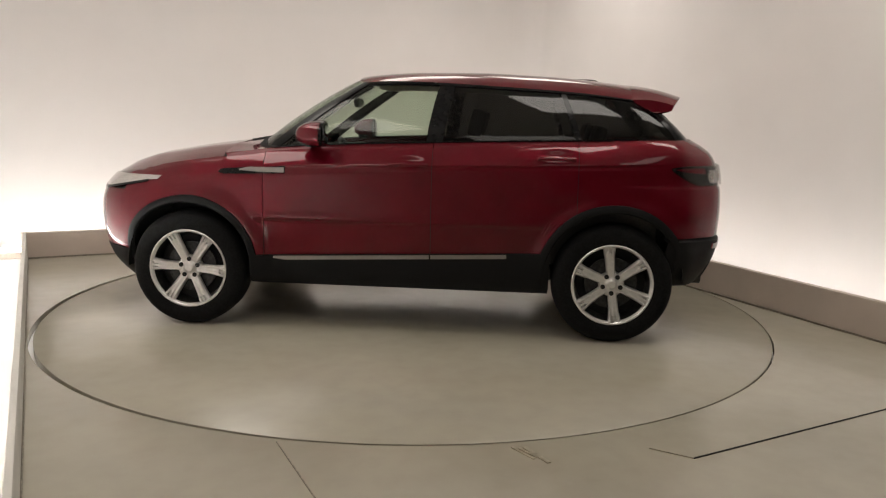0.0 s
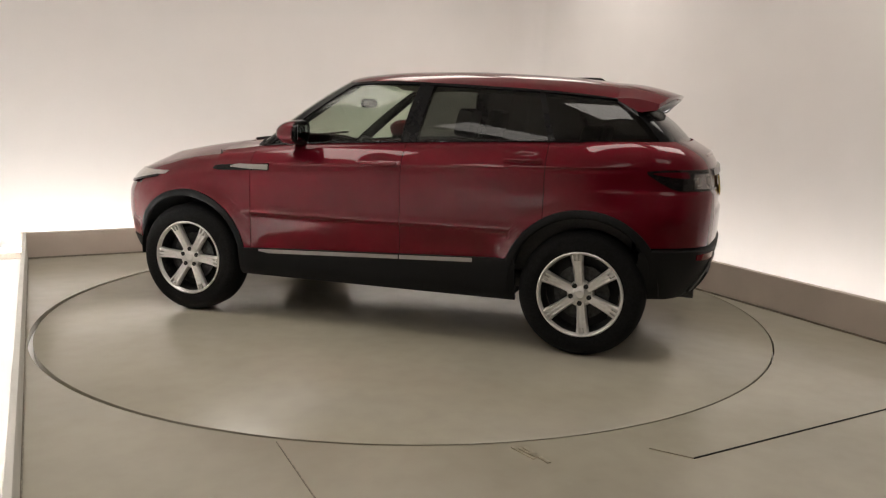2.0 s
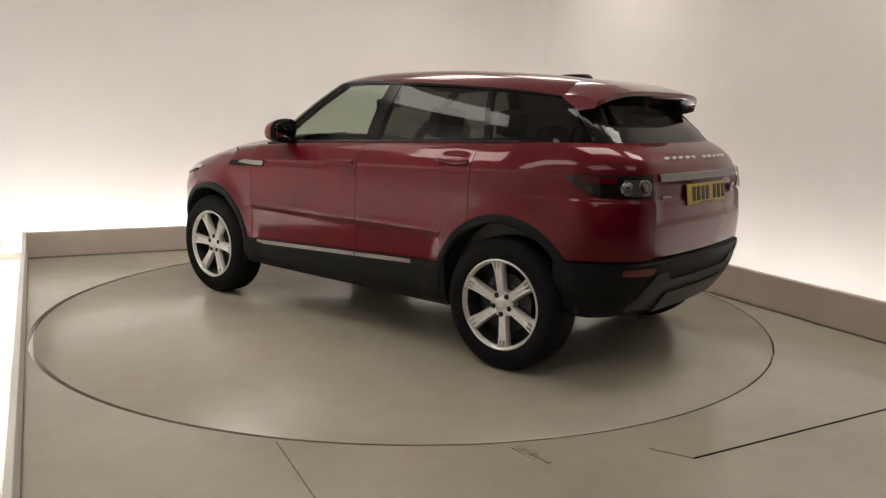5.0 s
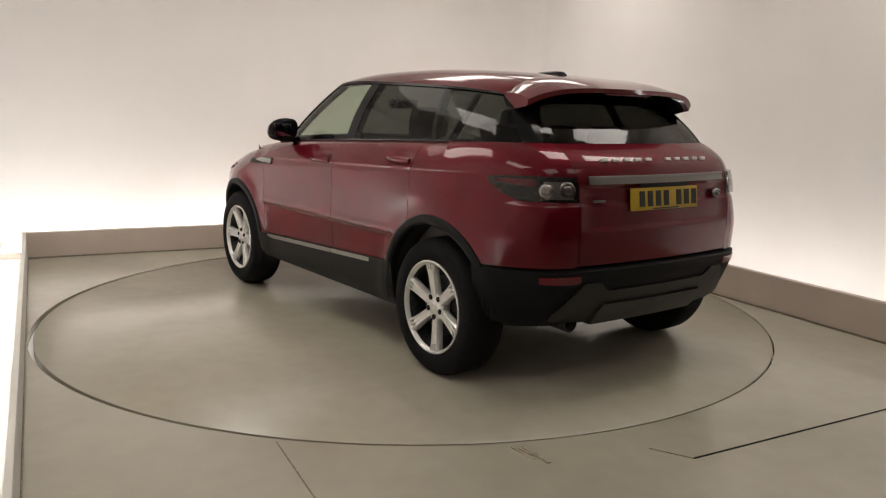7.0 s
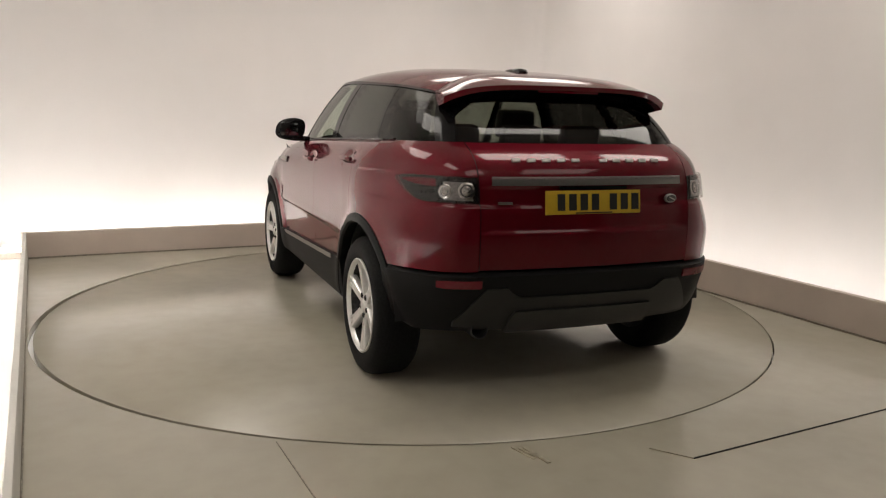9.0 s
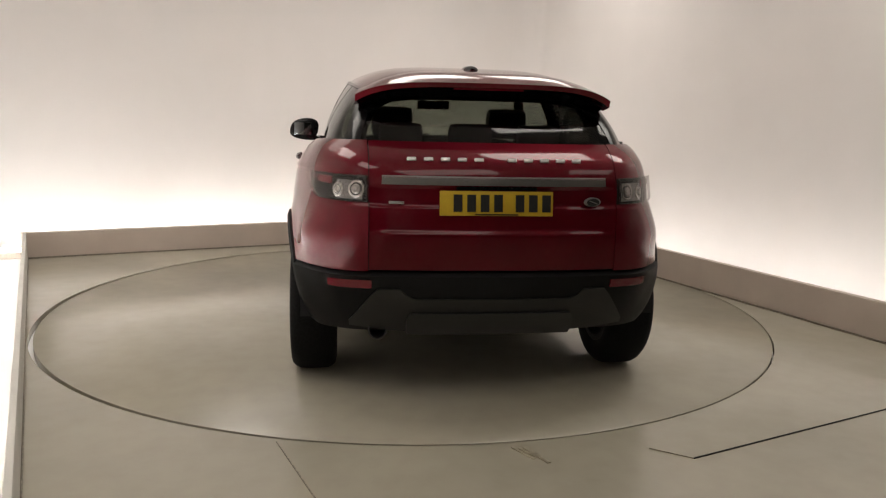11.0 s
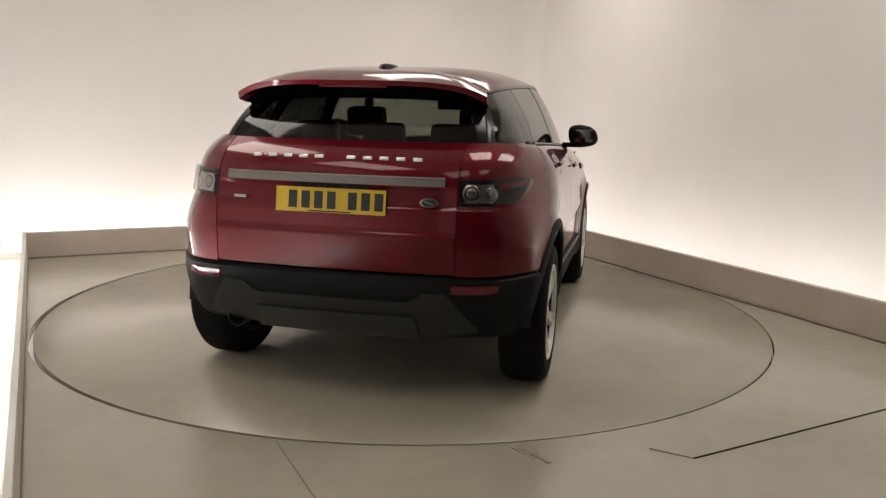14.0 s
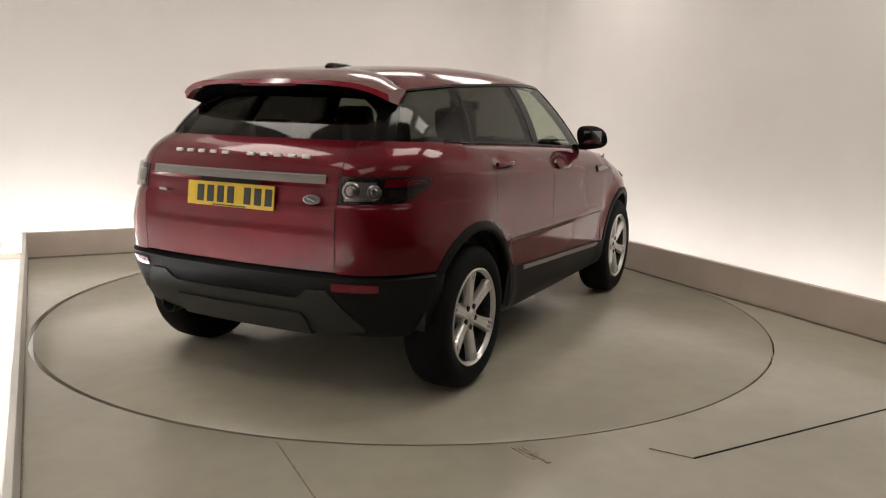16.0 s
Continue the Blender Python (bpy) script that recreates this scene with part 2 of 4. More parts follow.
    room_part("wall_front", boxed(WX0, WX1, WY0 - th, WY0, -0.2, CEIL), M_DARKWALL, "dark wall at the open end of the studio", "wall")
    room_part("ceiling", boxed(WX0 - th, WX1 + th, WY0 - th, WY1 + th, CEIL, CEIL + 0.12), M_CEIL, "off-white ceiling", "ceiling")


def tube_light(x0, y0, x1, y1, strength):
    """A row of fluorescent tubes lying behind an upstand."""
    a, b = Vector((x0, y0, 0)), Vector((x1, y1, 0))
    n = 4
    mat = glow_material("fluorescent tube", COVE, strength)
    for i in range(n):
        p, q = a.lerp(b, (i + 0.02) / n), a.lerp(b, (i + 0.98) / n)
        lamp = thing("fluorescent_tube", "white glowing fluorescent tube lying in the light cove", "tube lamp", "tubes in the light cove")
        d = (q - p).normalized() * 0.03
        z = Vector((0, 0, 0.022))
        part("tube", tube([ROOM @ (p + d + z), ROOM @ (q - d + z)], 0.019, 10), mat, lamp)
        part("end_cap", tube([ROOM @ (p + z), ROOM @ (p + d + z)], 0.021, 10), M_KERB, lamp)
        part("end_cap", tube([ROOM @ (q - d + z), ROOM @ (q + z)], 0.021, 10), M_KERB, lamp)
        f = (q - p).normalized()
        m = ROOM @ Matrix.Translation((p + q) / 2) @ f.to_track_quat("X", "Z").to_matrix().to_4x4()
        part("batten", boxed(-(q - p).length / 2, (q - p).length / 2, -0.03, 0.03, -0.06, -0.001, 0.004, m), M_KERB, lamp)


def floor_line(name, a, b, width, label, material=M_GROOVE):
    """A narrow seam in the boards, world places."""
    a, b = Vector((*a, 0)), Vector((*b, 0))
    d = (b - a).normalized()
    s = Vector((-d.y, d.x, 0)) * width / 2
    bm = bmesh.new()
    z = Vector((0, 0, 0.0042))
    low = Vector((0, 0, -0.02))
    top = [bm.verts.new(p + z) for p in (a - s, b - s * 0.8, b + s * 0.8, a + s)]
    bot = [bm.verts.new(p + low) for p in (a - s, b - s, b + s, a + s)]
    bm.faces.new(top)
    for i in range(4):
        bm.faces.new((top[i], bot[i], bot[(i + 1) % 4], top[(i + 1) % 4]))
    ob = part(name, bm, material, None, smooth=False)
    return tagged(ob, label, "floor seam", kind="structure")


build_room()
tube_light(PX0 - 0.4, PY1 + 0.40, PX1 + 0.4, PY1 + 0.40, 21.8)
tube_light(PX1 + 0.36, -3.4, PX1 + 0.36, PY1 + 0.3, 13.6)
tube_light(PX0 - 0.52, -3.4, PX0 - 0.52, PY1 + 0.3, 36.0)
floor_line("floor_seam", (-0.55, -2.425), (-0.20, -3.20), 0.0045, "thin brown seam between floor boards", M_SCUFF)
floor_line("floor_seam", (1.177, -2.557), (2.60, -1.85), 0.0065, "dark narrow seam between floor boards")


for a, b, w in (((0.437, -2.462), (0.512, -2.575), 0.012), ((0.490, -2.460), (0.568, -2.610), 0.022), ((0.465, -2.470), (0.530, -2.560), 0.014)):
    floor_line("floor_scuff", a, b, w, "brown scraped mark on the floor", M_STAIN)
floor_line("floor_scuff", (1.02, -2.462), (1.177, -2.557), 0.004, "thin brown scraped mark on the floor", M_STAIN)


def build_turntable():
    top = thing("turntable", "round beige painted turntable set flush in the floor", "turntable")
    prof = [(0.001, 0.0), (DISC_R - 0.017, 0.0), (DISC_R - 0.013, -0.003), (DISC_R - 0.013, -0.05)]
    bm = revolve(prof, 160, "z")
    part("disc", bm, M_DISC, top)
    return top


turntable = build_turntable()


# ---- the car: x forward, y to its left, the origin between the axles on the ground ----
WHEEL_R, HUB_Z, AXLE = 0.368, 0.366, 1.33
x_front = hermite((0.24, 0.39, 0.51, 0.65, 0.75, 0.85, 0.92, 1.0), (1.97, 2.09, 2.135, 2.155, 2.15, 2.118, 2.07, 1.97))
x_rear = hermite((0.26, 0.33, 0.40, 0.50, 0.60, 0.66, 0.70, 0.80, 0.92, 0.955, 0.972, 1.0, 1.07, 1.12, 1.16, 1.20, 1.245),
                 (-1.80, -1.90, -1.965, -2.018, -2.052, -2.058, -2.060, -2.064, -2.065, -2.061, -2.050, -2.049, -2.036, -2.018, -1.992, -1.944, -1.866))
half_width = hermite((0.25, 0.30, 0.36, 0.45, 0.55, 0.64, 0.682, 0.692, 0.704, 0.72, 0.76, 0.85, 0.96, 1.03, 1.1, 1.3),
                     (0.85, 0.885, 0.912, 0.921, 0.926, 0.930, 0.9325, 0.936, 0.9445, 0.9448, 0.9405, 0.937, 0.936, 0.934, 0.928, 0.924))
plain_width = hermite((0.25, 0.30, 0.36, 0.45, 0.55, 0.66, 0.80, 0.96, 1.03, 1.1, 1.3), (0.85, 0.88, 0.905, 0.918, 0.924, 0.930, 0.934, 0.934, 0.933, 0.928, 0.924))
shoulder = hermite((0.0, 0.012, 0.03, 0.06, 0.10, 0.135, 0.17), (0.112, 0.086, 0.064, 0.041, 0.018, 0.006, 0.0))
belt = hermite((2.17, 2.05, 1.9, 1.7, 1.5, 1.2, 0.95, 0.85, 0.46, -0.18, -1.0, -1.74, -2.04),
               (0.905, 0.935, 0.97, 1.012, 1.046, 1.085, 1.115, 1.13, 1.16, 1.19, 1.22, 1.24, 1.245))
FRONT = ((0, 0), (0.015, 0.22), (0.04, 0.43), (0.09, 0.61), (0.18, 0.77), (0.36, 0.90), (0.60, 0.97), (0.85, 1.0))
MIDDLE = (1.1, 0.84, 0.4, 0.0, -0.4, -0.8, -1.1, -1.3)
REAR = ((0.60, 0.998), (0.42, 0.980), (0.28, 0.945), (0.17, 0.87), (0.09, 0.78), (0.045, 0.66), (0.018, 0.45), (0.005, 0.22), (0, 0))
LAST = len(FRONT) + len(MIDDLE) + len(REAR) - 1


def station(i, z):
    if i < 0:
        x, y = station(-i, z)
        return x, -y
    if i > LAST:
        x, y = station(2 * LAST - i, z)
        return x, -y
    if i < len(FRONT):
        o, f = FRONT[i]
        return x_front(z) - o, f
    i -= len(FRONT)
    if i < len(MIDDLE):
        return MIDDLE[i], 1.0
    o, f = REAR[i - len(MIDDLE)]
    return x_rear(z) + o, f


def plan(k, z):
    """The outline of the body at one height, by station number."""
    i = min(int(k), LAST - 1)
    u = k - i
    p = [station(i + j, z) for j in (-1, 0, 1, 2)]
    out = []
    for c in (0, 1):
        a, b, d, e = (q[c] for q in p)
        out.append(0.5 * (2 * b + (d - a) * u + (2 * a - 5 * b + 4 * d - e) * u * u + (3 * b - a - 3 * d + e) * u ** 3))
    return out


def k_of_x(x):
    lo, hi = 0.0, float(LAST)
    for _ in range(40):
        m = (lo + hi) / 2
        if plan(m, 0.8)[0] > x:
            lo = m
        else:
            hi = m
    return lo


def k_rear(y):
    """The station on the rear at y metres off the middle."""
    lo, hi = float(len(FRONT) + len(MIDDLE)), float(LAST)
    for _ in range(40):
        m = (lo + hi) / 2
        if plan(m, 0.8)[1] * 0.925 > y:
            lo = m
        else:
            hi = m
    return lo


def k_at(y, z):
    """The station on the rear whose skin lies y metres off the middle at height z."""
    lo, hi = float(len(FRONT) + len(MIDDLE)), float(LAST)
    for _ in range(26):
        m = (lo + hi) / 2
        if skin(m, z).y > y:
            lo = m
        else:
            hi = m
    return lo


def k_front(y):
    lo, hi = 0.0, float(len(FRONT))
    for _ in range(40):
        m = (lo + hi) / 2
        if plan(m, 0.8)[1] * 0.925 < y:
            lo = m
        else:
            hi = m
    return lo


def skin(k, z):
    """A point of the lower body's surface."""
    x, f = plan(k, z)
    xn = plan(k, 0.8)[0]
    up = min(max((z - 0.78) / 0.25, 0.0), 1.0)
    back = min(max((-1.15 - xn) / 0.75, 0.0), 1.0)
    back = back * back * (3 - 2 * back)
    mid = min(max((0.95 - abs(xn + 0.05)) / 0.12 + 0.5, 0.0), 1.0)
    w = half_width(z) * mid + plain_width(z) * (1 - mid) - shoulder(max(belt(xn) - z, 0.0)) * (1 - 0.6 * back)
    w *= 1 - 0.078 * up * up * (3 - 2 * up) * back
    w += 0.016 * math.exp(-((xn + 1.28) / 0.30) ** 2 - ((z - 0.93) / 0.10) ** 2)
    # crease from the side vent to the tail lamp, standing proud above the line
    zc = 1.020 + 0.029 * (0.75 - xn)
    e = (z - zc) / 0.010
    if e > 0 and -1.70 < xn < 0.95:
        w += 0.0065 * min(e, 1.0) * math.exp(-max(z - zc - 0.010, 0.0) / 0.045) * min(1.0, (0.95 - xn) / 0.1) * min(1.0, (xn + 1.70) / 0.25)
    # hollows behind the door handles
    for hx, hz in ((-0.065, 1.080), (-0.965, 1.136)):
        q = ((xn - hx) / 0.085) ** 2 + ((z - hz) / 0.026) ** 2
        if q < 6:
            w -= 0.016 * math.exp(-q)
    for ax in (AXLE, -AXLE):
        d = math.hypot(x - ax, z - HUB_Z)
        w += 0.022 * math.exp(-((d - 0.46) / 0.065) ** 2) * (1 if z > 0.3 else 0)
    return Vector((x, f * w, z))


def skin_out(k, z, off):
    p = skin(k, z)
    if abs(off) < 1e-9:
        return p
    e = 0.01
    a = skin(min(k + e, LAST), z) - skin(max(k - e, 0), z)
    b = skin(k, z + 0.004) - skin(k, z - 0.004)
    n = a.cross(b)
    if n.length < 1e-12:
        return p
    n.normalize()
    c = p - Vector((0.0, 0.0, z))
    if n.x * c.x + n.y * c.y < 0:
        n.negate()
    return p + n * off


def linspace(a, b, n):
    return [a + (b - a) * i / (n - 1) for i in range(n)]


def mirrored(bm):
    for v in bm.verts:
        v.co.y = -v.co.y
    bmesh.ops.reverse_faces(bm, faces=bm.faces)
    return bm


def sheet(columns, bottom, top, rows=14, off=0.0, rim=0.02):
    """A body panel over stations (numbers, or functions of the share of height) between a bottom and a top, with its edges turned inwards."""
    nc = len(columns)
    pts, back = [], []
    for r in range(rows):
        v = r / (rows - 1)
        row, brow = [], []
        for c in columns:
            k = c(v) if callable(c) else c
            x = plan(k, 0.8)[0]
            zb = bottom(x) if callable(bottom) else bottom
            zt = top(x) if callable(top) else top
            z = zb + (zt - zb) * v
            row.append(skin_out(k, z, off))
            brow.append((k, z))
        pts.append(row)
        back.append(brow)
    bm = bmesh.new()
    vs = [[bm.verts.new(p) for p in row] for row in pts]
    for i in range(rows - 1):
        for j in range(nc - 1):
            bm.faces.new((vs[i][j], vs[i][j + 1], vs[i + 1][j + 1], vs[i + 1][j]))
    if rim:
        ids = [(0, j) for j in range(nc)] + [(i, nc - 1) for i in range(1, rows)] + [(rows - 1, j) for j in range(nc - 2, -1, -1)] + [(i, 0) for i in range(rows - 2, 0, -1)]
        low = [bm.verts.new(skin_out(*back[i][j], off - rim)) for i, j in ids]
        m = len(ids)
        for q in range(m):
            a, b = ids[q], ids[(q + 1) % m]
            bm.faces.new((vs[a[0]][a[1]], low[q], low[(q + 1) % m], vs[b[0]][b[1]]))
        for f in bm.faces:
            f.smooth = True
        bmesh.ops.bevel(bm, geom=[e for e in bm.edges if len(e.link_faces) == 2 and e.calc_face_angle(0) > 1.0], offset=0.003, segments=1, affect="EDGES")
    return bm


ARCH_F, ARCH_R = 0.447, 0.468


def arch_z(x, ax, r, low, lift=0.02):
    d = r * r - (x - ax) ** 2
    return max(low, HUB_Z + lift + math.sqrt(d)) if d > 0 else low


def xs_of(*xs):
    return [k_of_x(x) for x in xs]


def cluster(a, b, n):
    """Values from a to b, closer together at both ends."""
    return [a + (b - a) * (0.5 - 0.5 * math.cos(math.pi * i / (n - 1))) for i in range(n)]


sill_top = hermite((0.9, -0.95), (0.468, 0.545))


def build_wheel(car, x, side, phase, nut_turn):
    wheel = new("wheel")
    wheel.parent = car
    wheel.matrix_basis = pose(x, side * 0.835, HUB_Z) @ (pose(0, 0, 0) if side > 0 else pose(0, 0, 0, 0, 0, 180))
    R = WHEEL_R
    w = 0.115
    prof = [(0.245, -w + 0.012), (0.262, -w), (0.30, -w - 0.004), (0.338, -w + 0.004), (R - 0.012, -w + 0.022), (R - 0.002, -w + 0.045), (R, -0.02), (R, 0.02),
            (R - 0.002, w - 0.045), (R - 0.012, w - 0.022), (0.338, w - 0.004), (0.325, w + 0.001), (0.30, w + 0.004), (0.262, w), (0.245, w - 0.012)]
    tyre = part("tyre", revolve(prof, 64), M_TYRE, wheel, "black road tyre")
    # alloy: lip, barrel and six broad grooved spokes
    lip = [(0.246, w - 0.016), (0.250, w - 0.002), (0.243, w + 0.002), (0.236, w - 0.004), (0.229, w - 0.022), (0.240, w - 0.024)]
    rim = part("rim", revolve(lip, 64), M_SILVER, wheel, "silver six-spoke alloy rim")
    part("barrel", revolve([(0.232, w - 0.024), (0.222, w - 0.09), (0.214, -w + 0.01), (0.246, -w + 0.012)], 48), M_DARKMETAL, rim)
    for i in range(6):
        a = radians(phase + 60 * i)
        rows = []
        for r, hw, y, g in ((0.035, 0.028, 0.084, 0.0), (0.07, 0.027, 0.089, 0.0), (0.12, 0.028, 0.095, 0.001), (0.17, 0.031, 0.100, 0.001), (0.197, 0.034, 0.104, 0.002), (0.204, 0.035, 0.105, 0.018), (0.241, 0.040, 0.110, 0.020)):
            half = [(hw * 0.12, y), (hw * 0.18, y - g), (hw * 0.46, y - g), (hw * 0.52, y), (hw * 0.74, y), (hw, y - 0.011), (hw, y - 0.036)]
            s = [(-t, yy) for t, yy in half[::-1]] + half
            rows.append([Vector((r, yy, t)) for t, yy in s])
        bm = grid_mesh(rows, close_v=True)
        bmesh.ops.rotate(bm, verts=bm.verts, cent=(0, 0, 0), matrix=Matrix.Rotation(-a, 3, "Y"))
        part("spoke", bm, M_SILVER, rim)
    part("hub", revolve([(0.0005, 0.096), (0.026, 0.096), (0.030, 0.092), (0.034, 0.088), (0.072, 0.083), (0.078, 0.074), (0.078, 0.04)], 32), M_SILVER, rim)
    part("centre_cap", revolve([(0.0005, 0.100), (0.022, 0.099), (0.0255, 0.0955)], 24), M_SILVER, rim)
    for i in range(5):
        a = radians(nut_turn + 72 * i)
        bm = revolve([(0.0005, 0.093), (0.0105, 0.093), (0.0145, 0.091), (0.0145, 0.07)], 12)
        bmesh.ops.translate(bm, verts=bm.verts, vec=(0.056 * math.cos(a), 0.0, 0.056 * math.sin(a)))
        part("wheel_nut", bm, M_UNDER, rim)
    part("brake_disc", revolve([(0.06, 0.035), (0.16, 0.035), (0.16, 0.015), (0.06, 0.015)], 40), M_DARKMETAL, wheel, "dull grey brake disc")
    part("backing", revolve([(0.0005, 0.0), (0.213, 0.0), (0.213, -0.01)], 32), M_UNDER, wheel)
    return wheel


# greenhouse rings: base and roof edge, from the middle of the windscreen round to the middle of the rear screen
BASE = ((1.000, 0, 1.165), (0.985, 0.35, 1.16), (0.935, 0.60, 1.145), (0.83, 0.765, 1.118), (0.46, 0.797, 1.148), (-0.20, 0.806, 1.178), (-1.06, 0.796, 1.208), (-1.50, 0.760, 1.226),
        (-1.700, 0.688, 1.231), (-1.787, 0.608, 1.236), (-1.835, 0.35, 1.24), (-1.85, 0, 1.24))
EDGE = ((0.36, 0, 1.582), (0.35, 0.30, 1.578), (0.315, 0.51, 1.570), (0.235, 0.612, 1.553), (0.05, 0.632, 1.562), (-0.29, 0.640, 1.556), (-0.98, 0.625, 1.524), (-1.34, 0.595, 1.493),
        (-1.470, 0.568, 1.475), (-1.515, 0.505, 1.470), (-1.535, 0.30, 1.478), (-1.545, 0, 1.480))
RINGS = len(BASE) - 1


def ring_at(ring, k):
    def p(i):
        if i < 0:
            q = ring[-i]
            return Vector((q[0], -q[1], q[2]))
        if i > RINGS:
            q = ring[2 * RINGS - i]
            return Vector((q[0], -q[1], q[2]))
        return Vector(ring[i])
    i = min(int(k), RINGS - 1)
    u = k - i
    a, b, c, d = p(i - 1), p(i), p(i + 1), p(i + 2)
    return 0.5 * (2 * b + (c - a) * u + (2 * a - 5 * b + 4 * c - d) * u * u + (3 * b - a - 3 * c + d) * u ** 3)


def house(k, v, off=0.0):
    a, b = ring_at(BASE, k), ring_at(EDGE, k)
    p = a.lerp(b, v)
    t = ring_at(BASE, min(k + 0.02, RINGS)) - ring_at(BASE, max(k - 0.02, 0))
    n = t.cross(b - a)
    n.normalize()
    if n.x * (p.x + 0.4) + n.y * p.y < 0:
        n.negate()
    return p + n * (off + 0.030 * 4 * v * (1 - v) * 0.7)


def house_sheet(k0, k1, v0, v1, cols, rows=8, off=0.0, rim=0.012):
    """A pane or pillar; k0, k1 may be (base, roof) pairs."""
    a = k0 if isinstance(k0, tuple) else (k0, k0)
    b = k1 if isinstance(k1, tuple) else (k1, k1)

    def at(i, j, o):
        v = v0 + (v1 - v0) * i / (rows - 1)
        ka, kb = a[0] + (a[1] - a[0]) * v, b[0] + (b[1] - b[0]) * v
        return house(ka + (kb - ka) * j / (cols - 1), v, o)
    bm = bmesh.new()
    vs = [[bm.verts.new(at(i, j, off)) for j in range(cols)] for i in range(rows)]
    for i in range(rows - 1):
        for j in range(cols - 1):
            bm.faces.new((vs[i][j], vs[i][j + 1], vs[i + 1][j + 1], vs[i + 1][j]))
    if rim:
        ids = [(0, j) for j in range(cols)] + [(i, cols - 1) for i in range(1, rows)] + [(rows - 1, j) for j in range(cols - 2, -1, -1)] + [(i, 0) for i in range(rows - 2, 0, -1)]
        low = [bm.verts.new(at(i, j, off - rim)) for i, j in ids]
        for q in range(len(ids)):
            p, r = ids[q], ids[(q + 1) % len(ids)]
            bm.faces.new((vs[p[0]][p[1]], low[q], low[(q + 1) % len(ids)], vs[r[0]][r[1]]))
    return bm


roof_mid = hermite((0.42, 0.33, 0.18, -0.09, -0.47, -0.84, -1.03, -1.25, -1.50, -1.79), (1.585, 1.602, 1.622, 1.642, 1.648, 1.636, 1.626, 1.608, 1.578, 1.515))


def roof_row(x, n=25, lift=0.0, shrink=1.0, ye=None, ze=None):
    """Points across the roof at one x."""
    if ye is None:
        lo, hi = 0.0, float(RINGS)
        for _ in range(40):
            m = (lo + hi) / 2
            if ring_at(EDGE, m).x > x:
                lo = m
            else:
                hi = m
        e = ring_at(EDGE, lo)
        ye, ze = e.y, e.z
    out = []
    for i in range(n):
        s = -1 + 2 * i / (n - 1)
        s = math.copysign(abs(s) ** 0.7, s) * shrink
        zc = roof_mid(x)
        out.append(Vector((x, ye * s, ze + (zc - ze) * (1 - abs(s) ** 4.6) + lift)))
    return out


def both(name, make, material, parent, label=""):
    """The same part on both sides of the car."""
    return part(name, make(), material, parent, label), part(name, mirrored(make()), material, parent, label)


